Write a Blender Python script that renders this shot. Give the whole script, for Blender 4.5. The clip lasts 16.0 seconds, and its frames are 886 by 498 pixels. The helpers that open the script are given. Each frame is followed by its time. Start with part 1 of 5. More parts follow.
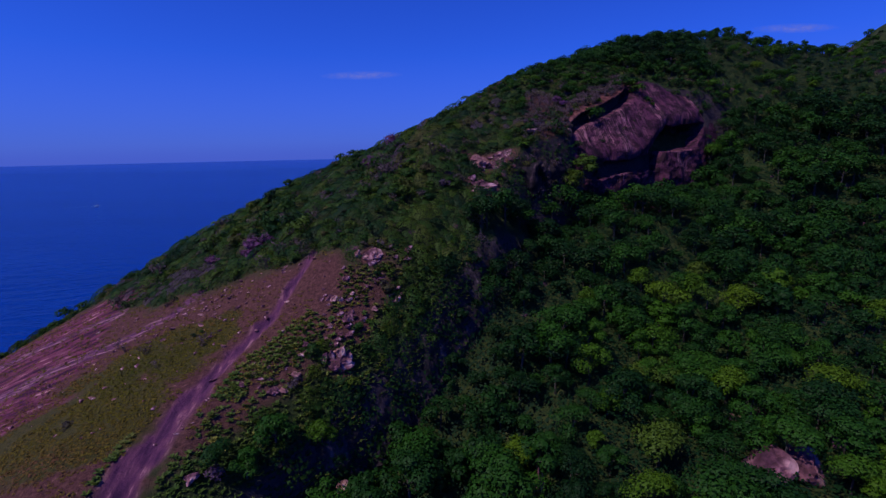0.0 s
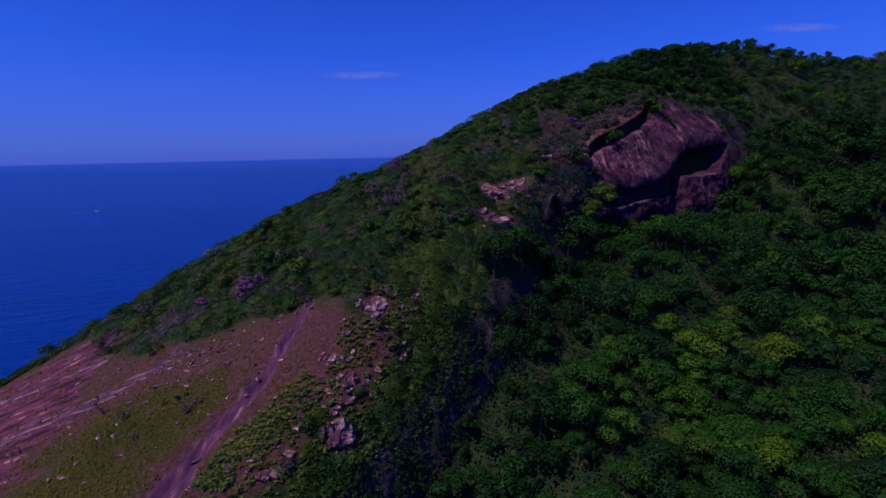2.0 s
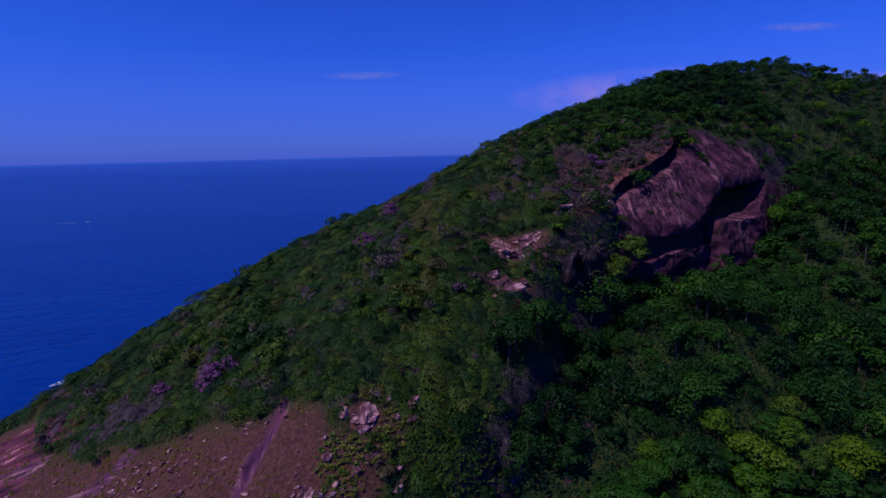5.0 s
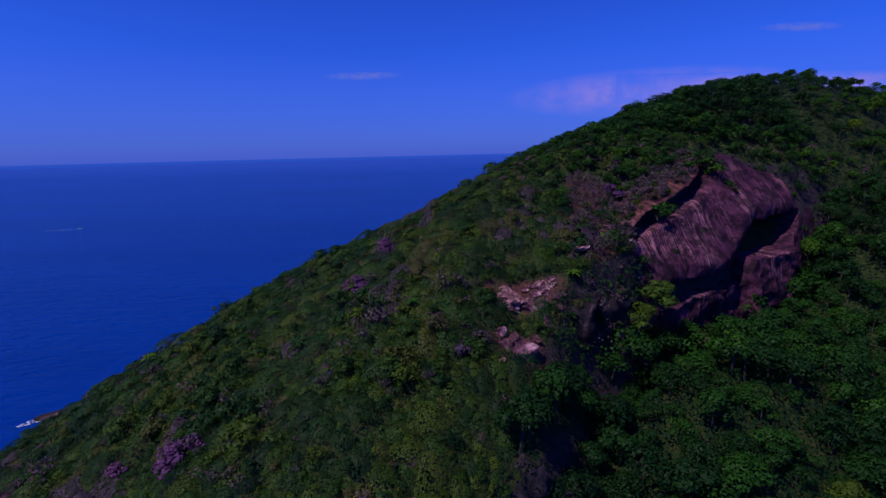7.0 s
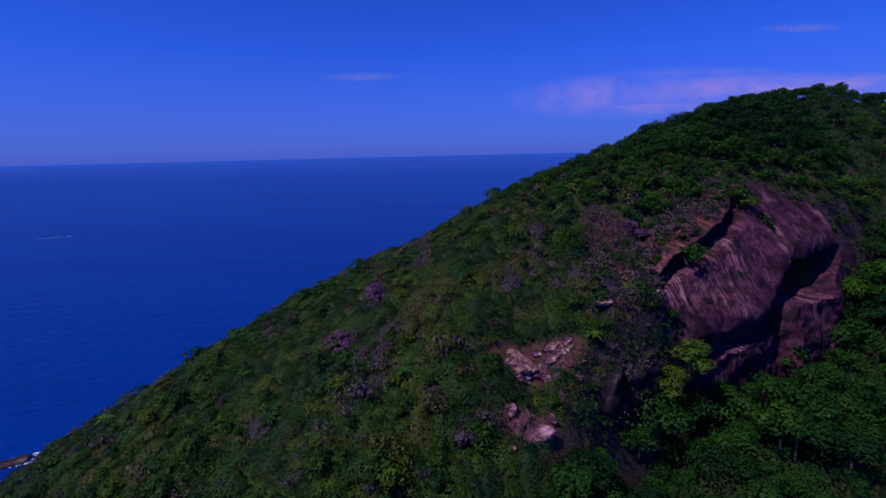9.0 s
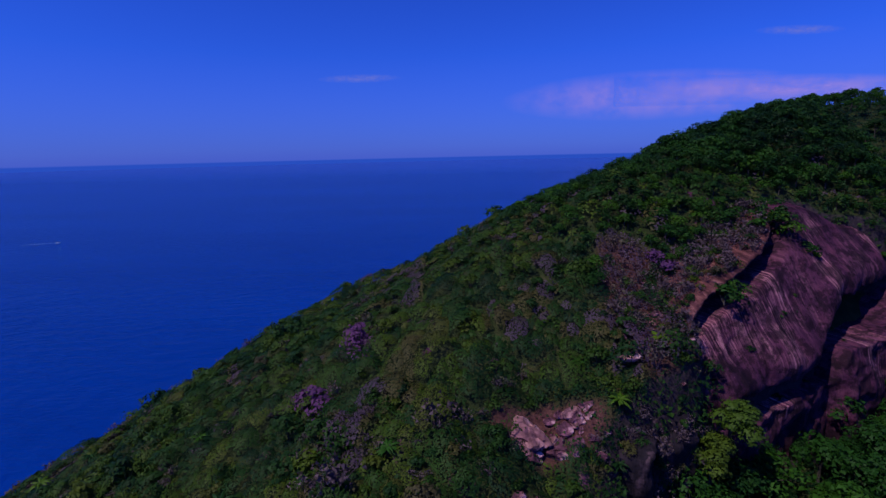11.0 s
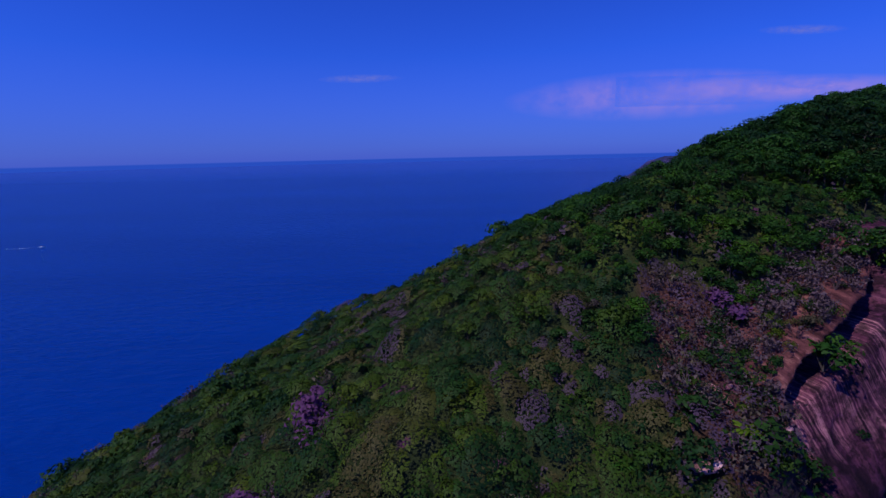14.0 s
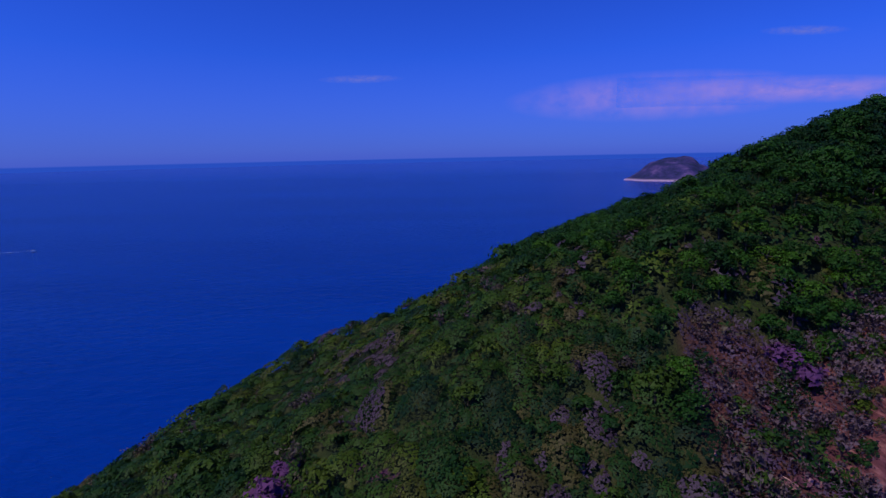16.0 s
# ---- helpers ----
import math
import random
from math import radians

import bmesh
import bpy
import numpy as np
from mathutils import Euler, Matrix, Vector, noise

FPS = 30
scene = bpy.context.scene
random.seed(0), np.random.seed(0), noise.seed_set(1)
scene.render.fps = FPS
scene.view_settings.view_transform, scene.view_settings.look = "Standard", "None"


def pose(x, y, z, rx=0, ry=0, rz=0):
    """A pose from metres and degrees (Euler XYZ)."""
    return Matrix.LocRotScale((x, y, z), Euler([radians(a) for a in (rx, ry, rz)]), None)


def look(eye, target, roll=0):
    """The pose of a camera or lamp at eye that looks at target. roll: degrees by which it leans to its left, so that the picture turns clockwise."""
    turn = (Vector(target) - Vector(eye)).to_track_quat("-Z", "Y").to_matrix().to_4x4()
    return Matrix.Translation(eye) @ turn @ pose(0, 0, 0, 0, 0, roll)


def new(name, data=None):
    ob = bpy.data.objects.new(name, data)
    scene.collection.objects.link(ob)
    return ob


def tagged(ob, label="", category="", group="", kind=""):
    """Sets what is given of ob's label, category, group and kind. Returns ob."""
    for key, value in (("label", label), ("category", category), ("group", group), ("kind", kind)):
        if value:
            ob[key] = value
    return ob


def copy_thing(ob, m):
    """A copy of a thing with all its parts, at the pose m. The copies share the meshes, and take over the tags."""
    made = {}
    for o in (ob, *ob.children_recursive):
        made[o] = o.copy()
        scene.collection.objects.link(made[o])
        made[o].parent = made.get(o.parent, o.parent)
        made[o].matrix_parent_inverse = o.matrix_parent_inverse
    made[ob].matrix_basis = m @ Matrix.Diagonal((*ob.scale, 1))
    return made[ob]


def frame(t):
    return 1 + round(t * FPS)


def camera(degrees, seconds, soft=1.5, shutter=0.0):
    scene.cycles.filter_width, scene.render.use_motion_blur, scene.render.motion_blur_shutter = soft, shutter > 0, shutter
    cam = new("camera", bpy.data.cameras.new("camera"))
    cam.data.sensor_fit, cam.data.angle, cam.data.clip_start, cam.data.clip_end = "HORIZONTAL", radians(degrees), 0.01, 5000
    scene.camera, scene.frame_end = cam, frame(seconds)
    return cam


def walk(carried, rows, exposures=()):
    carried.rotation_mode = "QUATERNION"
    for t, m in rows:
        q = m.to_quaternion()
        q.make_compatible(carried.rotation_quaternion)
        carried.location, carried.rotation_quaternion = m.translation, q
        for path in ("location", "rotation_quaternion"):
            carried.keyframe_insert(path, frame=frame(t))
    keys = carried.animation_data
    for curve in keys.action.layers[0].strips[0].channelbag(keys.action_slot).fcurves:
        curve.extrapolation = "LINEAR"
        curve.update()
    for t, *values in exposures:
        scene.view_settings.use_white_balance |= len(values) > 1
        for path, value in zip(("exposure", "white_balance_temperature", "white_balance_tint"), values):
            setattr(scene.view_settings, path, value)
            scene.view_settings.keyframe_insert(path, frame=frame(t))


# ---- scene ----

# the drone's flight: seconds, place, then yaw, pitch and roll in degrees
cam = camera(86.28, 16.0, soft=1.4)
ROWS = [
    (0.0, 0.00, 0.00, 59.00, -0.00, -11.31, -1.18),
    (0.5, -0.32, 2.36, 60.90, 0.09, -11.33, -1.17),
    (1.0, -0.71, 4.94, 62.78, 0.18, -11.35, -1.15),
    (1.5, -1.06, 7.69, 64.63, 0.27, -11.38, -1.14),
    (2.0, -1.23, 10.60, 66.46, 0.32, -11.40, -1.15),
    (2.5, -1.29, 13.67, 68.34, 0.34, -11.41, -1.18),
    (3.0, -1.38, 16.82, 70.23, 0.33, -11.43, -1.20),
    (3.5, -1.50, 20.03, 72.05, 0.32, -11.44, -1.23),
    (4.0, -1.61, 23.35, 73.89, 0.32, -11.45, -1.25),
    (6.5, -1.79, 40.70, 82.55, 0.30, -11.51, -1.32),
    (7.0, -1.79, 44.33, 84.26, 0.26, -11.51, -1.32),
    (7.5, -1.79, 48.02, 85.95, 0.23, -11.51, -1.33),
    (8.0, -1.75, 51.80, 87.54, 0.19, -11.49, -1.32),
    (8.5, -1.63, 55.59, 89.08, 0.16, -11.47, -1.32),
    (9.0, -1.44, 59.35, 90.63, 0.12, -11.44, -1.31),
    (11.5, -0.09, 77.99, 93.86, -0.02, -11.26, -1.34),
    (12.0, 0.25, 81.69, 93.95, -0.01, -11.25, -1.33),
    (12.5, 0.60, 85.44, 94.02, 0.01, -11.24, -1.33),
    (13.0, 0.95, 89.26, 94.06, 0.04, -11.24, -1.33),
    (13.5, 1.27, 93.12, 94.10, 0.07, -11.24, -1.33),
    (14.0, 1.54, 96.97, 94.18, 0.10, -11.23, -1.31),
    (14.5, 1.73, 100.74, 94.36, 0.12, -11.23, -1.28),
    (15.0, 1.88, 104.27, 94.76, 0.14, -11.21, -1.26),
    (15.5, 2.04, 107.36, 95.42, 0.15, -11.20, -1.24),
    (16.0, 2.28, 110.00, 96.23, 0.16, -11.18, -1.24),
]


def aim(x, y, z, yaw, pitch, roll):
    a, b = radians(yaw), radians(pitch)
    way = Vector((-math.sin(a) * math.cos(b), math.cos(a) * math.cos(b), math.sin(b)))
    return look((x, y, z), Vector((x, y, z)) + 10 * way, roll)


# exposure in stops, kelvin and tint of the film's cold grade
GRADE = (-0.5, 6300, 14)
walk(cam, [(row[0], aim(*row[1:])) for row in ROWS], [(0.0, *GRADE), (16.0, *GRADE)])


# ---- world and sun ----
SUN_WAY = Vector((-0.47, -0.31, 0.83)).normalized()  # towards the sun
world = bpy.data.worlds.new("world")
scene.world = world
world.use_nodes = True
wn, wl = world.node_tree.nodes, world.node_tree.links
sky = wn.new("ShaderNodeTexSky")
sky.sky_type, sky.sun_disc = "NISHITA", False
sky.sun_elevation = math.asin(SUN_WAY.z)
sky.sun_rotation = math.atan2(SUN_WAY.x, SUN_WAY.y)
sky.altitude, sky.air_density, sky.dust_density, sky.ozone_density = 60, 1.0, 0.25, 3.0
wn["Background"].inputs["Strength"].default_value = 0.085
# the film's deep blue cast on sky and shade
cast = wn.new("ShaderNodeMix")
cast.data_type, cast.blend_type = "RGBA", "MULTIPLY"
cast.inputs[0].default_value = 1.0
cast.inputs[7].default_value = (0.18, 0.485, 2.1, 1)
wl.new(sky.outputs["Color"], cast.inputs[6])
wl.new(cast.outputs[2], wn["Background"].inputs["Color"])
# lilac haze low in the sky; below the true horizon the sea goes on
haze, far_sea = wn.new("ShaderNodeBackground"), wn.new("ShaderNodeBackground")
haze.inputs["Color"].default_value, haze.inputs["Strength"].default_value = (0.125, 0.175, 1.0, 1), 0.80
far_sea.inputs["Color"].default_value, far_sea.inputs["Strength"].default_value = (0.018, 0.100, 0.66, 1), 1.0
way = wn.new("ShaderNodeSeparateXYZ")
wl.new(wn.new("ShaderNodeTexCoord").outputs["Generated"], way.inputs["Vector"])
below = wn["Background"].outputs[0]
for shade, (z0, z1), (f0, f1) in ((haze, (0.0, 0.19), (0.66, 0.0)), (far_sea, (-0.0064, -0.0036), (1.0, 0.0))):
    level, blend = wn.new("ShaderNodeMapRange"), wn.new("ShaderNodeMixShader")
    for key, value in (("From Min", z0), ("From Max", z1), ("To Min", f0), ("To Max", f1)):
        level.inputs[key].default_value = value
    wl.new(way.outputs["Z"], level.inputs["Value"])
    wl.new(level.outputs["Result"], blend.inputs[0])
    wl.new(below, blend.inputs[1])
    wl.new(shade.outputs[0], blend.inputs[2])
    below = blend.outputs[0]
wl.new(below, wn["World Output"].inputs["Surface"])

sun = new("sun", bpy.data.lights.new("sun", "SUN"))
sun.data.energy, sun.data.angle, sun.data.color = 4.2, radians(0.5), (1.0, 0.92, 0.80)
sun.matrix_world = look(SUN_WAY * 300, (0, 0, 0))


# ---- materials ----
def material(name, roughness=0.9):
    m = bpy.data.materials.new(name)
    m.use_nodes = True
    b = m.node_tree.nodes["Principled BSDF"]
    b.inputs["Roughness"].default_value = roughness
    b.inputs["Specular IOR Level"].default_value = 0.15
    return m, m.node_tree.nodes, m.node_tree.links, b


def noise_node(n, l, scale, detail=5.0, rough=0.6, coords=None, squash=None):
    """A noise texture in object metres, stretched by squash where given."""
    t = n.new("ShaderNodeTexNoise")
    t.inputs["Scale"].default_value, t.inputs["Detail"].default_value, t.inputs["Roughness"].default_value = scale, detail, rough
    if coords is None:
        coords = n.new("ShaderNodeTexCoord").outputs["Object"]
    if squash:
        mp = n.new("ShaderNodeMapping")
        mp.inputs["Scale"].default_value = squash
        l.new(coords, mp.inputs["Vector"])
        coords = mp.outputs["Vector"]
    l.new(coords, t.inputs["Vector"])
    return t


def ramp(n, l, source, stops):
    r = n.new("ShaderNodeValToRGB")
    e = r.color_ramp.elements
    while len(e) < len(stops):
        e.new(0.5)
    for el, (p, c) in zip(e, stops):
        el.position, el.color = p, (*c, 1) if len(c) == 3 else c
    l.new(source, r.inputs["Fac"])
    return r


def grey(v):
    return (v, v, v)


def mixed(n, l, fac, a, b, mode="MIX"):
    x = n.new("ShaderNodeMix")
    x.data_type, x.blend_type = "RGBA", mode
    for s, v in ((x.inputs[0], fac), (x.inputs[6], a), (x.inputs[7], b)):
        if isinstance(v, (int, float)):
            s.default_value = v
        elif isinstance(v, tuple):
            s.default_value = (*v, 1)
        else:
            l.new(v, s)
    return x.outputs[2]


def bumped(n, l, b, height, strength=0.5, distance=0.2):
    u = n.new("ShaderNodeBump")
    u.inputs["Strength"].default_value, u.inputs["Distance"].default_value = strength, distance
    l.new(height, u.inputs["Height"])
    l.new(u.outputs["Normal"], b.inputs["Normal"])


# ---- the lie of the land: heights of a 40 m lattice, smoothed into hills ----
LATTICE = (
    (3, -5, -10, -5, 1, 1, 3, 6, 4, 3, 7, 17),
    (2, -7, -16, -4, 11, 7, 7, 5, 8, 11, 15, 25),
    (-2, -10, -16, 12, 14, -3, 6, 4, 20, 21, 24, 39),
    (-8, -11, 4, 19, 33, 36, 26, 18, 25, 30, 36, 62),
    (-10, -8, 8, 39, 53, 71, 56, 38, 39, 52, 67, 99),
    (-10, -7, -1, 28, 55, 75, 97, 93, 76, 76, 100, 135),
    (-6, -9, -9, 17, 51, 62, 85, 99, 111, 102, 88, 146),
    (3, -9, -22, -23, -5, 24, 65, 81, 102, 118, 107, 161),
)
# finer shape of the upper hill on a 20 m lattice
FINE = (
    (-1, -1, 6, -6, -8, 10, 1, 0),
    (12, -5, 3, 4, 1, -4, -1, 0),
    (-5, 10, -8, 2, 10, 2, -4, -1),
    (-1, -2, 5, -13, -10, -1, 6, 3),
    (-2, 0, 4, 12, 3, -14, -6, -4),
    (-6, -1, -3, -3, 7, 14, 3, 7),
    (6, -3, 3, -4, -10, 4, 6, 11),
)


def kernel(t):
    t = np.abs(t)
    return np.where(t < 1, 2 / 3 - t**2 + t**3 / 2, np.where(t < 2, (2 - t) ** 3 / 6, 0))


def rib_edge(y):
    """x of the edge where the bare rib breaks off into the wooded valley."""
    return -6.5 + (y - 81) * 0.8


def cliff_foot(x):
    return np.interp(x, [10, 20, 33, 45, 57, 70, 85, 100], [120, 125, 132, 142, 148, 153, 160, 170])


def land(x, y):
    """Height of the ground without its fine relief."""
    x, y = np.asarray(x, float), np.asarray(y, float)
    z = np.zeros(np.broadcast(x, y).shape)
    for j, row in enumerate(LATTICE):
        ky = kernel((y + 20 - 40 * j) / 40)
        for i, h in enumerate(row):
            z = z + h * ky * kernel((x + 200 - 40 * i) / 40)
    for j, row in enumerate(FINE):
        ky = kernel((y - 90 - 20 * j) / 20)
        for i, h in enumerate(row):
            z = z + h * ky * kernel((x + 20 - 20 * i) / 20)
    d = rib_edge(y) - x
    rib = np.clip((125 - y) / 30, 0, 1) * np.clip((y - 25) / 30, 0, 1)
    z = z + rib * (6 * np.tanh(d / 2.5) * np.exp(-((d / 40) ** 2)) + 3.5 * np.tanh((d - 8) / 8) * np.exp(-(((d - 8) / 40) ** 2)))
    d = y - cliff_foot(x)
    face = 11 * np.clip((x - 12) / 14, 0, 1) * np.clip((104 - x) / 14, 0, 1)
    z = z + face * np.tanh(d / 3) * np.exp(-((d / 22) ** 2))
    return z - 5 * np.clip((4 - z) / 4, 0, 1) ** 2


def grid_mesh(name, xs, ys, z):
    nx, ny = len(xs), len(ys)
    gx, gy = np.meshgrid(xs, ys)
    verts = np.stack([gx, gy, z], -1).reshape(-1, 3)
    a = (np.arange(ny - 1)[:, None] * nx + np.arange(nx - 1)).ravel()
    faces = np.stack([a, a + 1, a + nx + 1, a + nx], -1)
    me = bpy.data.meshes.new(name)
    me.from_pydata(verts.tolist(), [], faces.tolist())
    me.polygons.foreach_set("use_smooth", np.ones(len(faces), bool))
    return me


# ---- small numeric helpers ----
def value_noise(x, y, size, seed=0):
    """Smooth random field between 0 and 1 with cells of that size."""
    u, v = x / size + 311.7 * (seed + 1), y / size + 173.3 * (seed + 1)
    i, j = np.floor(u).astype(int), np.floor(v).astype(int)
    fu, fv = u - i, v - j
    fu, fv = fu * fu * (3 - 2 * fu), fv * fv * (3 - 2 * fv)

    def cell(a, b):
        s = np.sin(a * 127.1 + b * 311.7 + seed * 74.7) * 43758.5453
        return s - np.floor(s)

    return (cell(i, j) * (1 - fu) + cell(i + 1, j) * fu) * (1 - fv) + (cell(i, j + 1) * (1 - fu) + cell(i + 1, j + 1) * fu) * fv


def fbm(x, y, size, seed=0, octaves=4):
    total, amount = 0, 1.0
    for k in range(octaves):
        total, amount = total + amount * (value_noise(x, y, size / 2**k, seed + k) - 0.5), amount * 0.5
    return total


def smooth(a, b, t):
    t = np.clip((t - a) / (b - a), 0, 1)
    return t * t * (3 - 2 * t)


def distance_to_line(x, y, line):
    best, along = np.full(np.shape(x), 1e9), np.zeros(np.shape(x))
    for k, ((ax, ay), (bx, by)) in enumerate(zip(line, line[1:])):
        t = np.clip(((x - ax) * (bx - ax) + (y - ay) * (by - ay)) / ((bx - ax) ** 2 + (by - ay) ** 2), 0, 1)
        d = np.hypot(x - ax - t * (bx - ax), y - ay - t * (by - ay))
        along = np.where(d < best, (k + t) / (len(line) - 1), along)
        best = np.minimum(d, best)
    return best, along


# ---- zones of the headland ----
GULLY = [(-27.5, 99), (-28.4, 97.2), (-30.1, 92.7), (-31.3, 88.9), (-32.3, 85.3), (-34.7, 80.5), (-36.8, 76.1), (-38.3, 71.1), (-39.2, 66), (-40.1, 61.7), (-40.6, 56), (-42, 48)]
# smooth water-worn bands that run down to the shore
BANDS = [[(-54.1, 102), (-57.7, 95.5), (-67.1, 92.5), (-78.7, 91.9), (-88.2, 90.1), (-104, 87)], [(-76, 106.3), (-90.9, 107), (-105.3, 108.6), (-120, 110)]]
# where dry olive grass grows on the bare slope: centre and reach
OLIVE = [(-60, 80, 15, 9), (-47, 79, 8, 8), (-57, 67, 17, 11), (-50, 87, 9, 4)]


def olive_zone(x, y):
    best = 0 * x
    for cx, cy, rx, ry in OLIVE:
        best = np.maximum(best, smooth(1.3, 0.6, np.hypot((x - cx) / rx, (y - cy) / ry) + 0.9 * fbm(x, y, 9, 14)))
    return best


def slab_zone(x, y):
    """1 on the bare sloping rock left of the rib, 0 in the scrub above it."""
    upper = np.interp(x, [-110, -90, -76, -66, -48, -30, -20, 0], [126, 120, 109, 101, 99.5, 95.5, 92, 92])
    wobble = 7 * fbm(x, y, 14, 3)
    return smooth(3, -3, y - upper - wobble) * smooth(-9, -16, x - rib_edge(y) - 0.6 * wobble)


def scar_zone(x, y):
    """The reddish, half bare ground beside and below the crack in the cliff."""
    d = np.hypot((x - 33) / 11, (y - 147) / 13)
    return smooth(1.1, 0.5, d + 0.5 * fbm(x, y, 8, 9))


# bare broken rock among the plants: centre and reach
ROCKY = [(13.5, 131.2, 7.0, 3.2), (11.5, 121.8, 5.5, 2.8), (-18.3, 76.3, 2.8, 2.0), (-16.0, 83.5, 2.4, 3.2), (-14.4, 94.8, 3.2, 1.6), (-21.8, 86.5, 2.0, 3.0)]


def rocky_zone(x, y):
    best = 0 * x
    for cx, cy, rx, ry in ROCKY:
        best = np.maximum(best, smooth(1.25, 0.75, np.hypot((x - cx) / rx, (y - cy) / ry) + 0.5 * fbm(x, y, 3, 12)))
    return best


def face_offset(x, y):
    """Distance behind the line of the cliff's foot, and distance along it."""
    rx, ry = x - 38, y - 140
    return -(0.436 * rx - 0.9 * ry), 0.9 * rx + 0.436 * ry


# the crack: metres along the cliff, by height
CRACK_Z = [50, 60, 65.3, 69.2, 72.1, 75.9, 79, 83.9, 88]
CRACK_S = [-4, -2.0, 1.8, 7.9, 16.9, 26.4, 30.3, 38.5, 45]


# upper rim of the bare rock, by metres along the cliff
RIM_S = [30, 34, 40, 47.3, 51, 62, 64, 67]
RIM_Z = [81, 80.8, 80.8, 79.2, 76.7, 75.8, 71, 66]


def ground_z(x, y):
    z = land(x, y)
    # the valley floor stays above the sea
    z = np.where((x > -34) & (y < 75), np.maximum(z, 2.5 + 0.03 * (x + 34)), z)
    slab = slab_zone(x, y)
    z = z + (0.9 * fbm(x, y, 12, 20) + 0.35 * fbm(x, y, 2.5, 30)) * (1 - 0.55 * slab) * smooth(-6, 2, z)
    d, a = distance_to_line(x, y, GULLY)
    z = z - 0.8 * np.exp(-((d / (0.8 + 1.5 * a)) ** 2))
    back, along = face_offset(x, y)
    # the hill stands back behind the rock of the cliff, right of the crack that runs up its side
    edge, _ = distance_to_line(along, z, list(zip(CRACK_S, CRACK_Z)))
    side = edge * np.sign(np.interp(z, CRACK_Z, CRACK_S) - along)
    near = smooth(-9, -3, back) * smooth(26, 16, back)
    near = near * smooth(67, 62, along) * smooth(3.0, 0.5, z - np.interp(along, RIM_S, RIM_Z))
    # a recess before the dark wall left of the crack
    z = z - 6.5 * smooth(-23, -17, along) * smooth(1, -3, along) * smooth(-13, -9, back) * smooth(-0.5, -4, back)
    z = z - near * (5.0 + 8.0 * smooth(24, 31, along) * smooth(60, 54, along)) * smooth(0.5, -0.2, side)
    return z


# ---- ground ----
xs = np.concatenate([np.arange(-200, -122, 3.0), np.arange(-122, -46, 0.9), np.arange(-46, -14, 0.55), np.arange(-14, 26, 0.9), np.arange(26, 80, 0.4), np.arange(80, 128, 0.9), np.arange(128, 331, 3.5)])
ys = np.concatenate([np.arange(-100, 46, 3.5), np.arange(46, 100, 0.7), np.arange(100, 140, 0.9), np.arange(140, 172, 0.4), np.arange(172, 196, 0.9), np.arange(196, 345, 3.5)])
gx, gy = np.meshgrid(xs, ys)
me = grid_mesh("ground", xs, ys, ground_z(gx, gy))
ground = new("ground", me)
d, a = distance_to_line(gx + 1.6 * fbm(gx, gy, 4, 46), gy, GULLY)
width = 0.8 + 1.25 * a + 1.5 * fbm(gx, gy, 4, 40)
band = smooth(-66, -80, gx + 5 * fbm(gx, gy, 14, 41)) * smooth(126, 116, gy)
zones = np.stack([slab_zone(gx, gy), smooth(1.35, 0.55, d / width), np.maximum(np.maximum(scar_zone(gx, gy), rocky_zone(gx, gy)), 0.9 * smooth(-20, -15, gx - rib_edge(gy)) * smooth(-8, -12, gx - rib_edge(gy)) * smooth(98, 92, gy) * smooth(0.30, 0.60, 0.65 * value_noise(gx, gy, 4, 115) + 0.35 * value_noise(gx, gy, 1.3, 117))), smooth(0.3, 0.6, band + 0.9 * fbm(gx * 0.35, gy, 6, 43)) * smooth(0.0, 0.3, band)], -1)
layer = me.color_attributes.new("zones", "FLOAT_COLOR", "POINT")
layer.data.foreach_set("color", zones.reshape(-1).astype(np.float32))
washed = 0 * gx
for line in BANDS:
    d2, a2 = distance_to_line(gx, gy, line)
    washed = np.maximum(washed, smooth(1.25, 0.6, d2 / (0.9 + 1.6 * a2 + 1.2 * fbm(gx, gy, 7, 45))))
wear = np.stack([np.clip(d / width, 0, 1), olive_zone(gx, gy), washed, 1 + 0 * gx], -1)
layer = me.color_attributes.new("wear", "FLOAT_COLOR", "POINT")
layer.data.foreach_set("color", wear.reshape(-1).astype(np.float32))

m_ground, n, l, b = material("ground", 0.92)
att = n.new("ShaderNodeVertexColor")
att.layer_name = "zones"
sep = n.new("ShaderNodeSeparateColor")
l.new(att.outputs["Color"], sep.inputs["Color"])
big, mid, fine = noise_node(n, l, 0.09), noise_node(n, l, 0.45, 6), noise_node(n, l, 1.7, 6, 0.78)
litter = ramp(n, l, mid.outputs["Fac"], [(0.3, (0.012, 0.022, 0.008)), (0.55, (0.030, 0.042, 0.012)), (0.75, (0.060, 0.055, 0.024))]).outputs["Color"]
wear_att = n.new("ShaderNodeVertexColor")
wear_att.layer_name = "wear"
worn = n.new("ShaderNodeSeparateColor")
l.new(wear_att.outputs["Color"], worn.inputs["Color"])
grass = ramp(n, l, fine.outputs["Fac"], [(0.36, (0.016, 0.014, 0.005)), (0.48, (0.048, 0.044, 0.010)), (0.62, (0.078, 0.056, 0.017)), (0.74, (0.15, 0.080, 0.050)), (0.86, (0.34, 0.18, 0.15))]).outputs["Color"]
soil = ramp(n, l, fine.outputs["Fac"], [(0.32, (0.026, 0.011, 0.012)), (0.47, (0.082, 0.030, 0.031)), (0.60, (0.120, 0.050, 0.044)), (0.67, (0.22, 0.095, 0.092)), (0.73, (0.55, 0.30, 0.30))]).outputs["Color"]
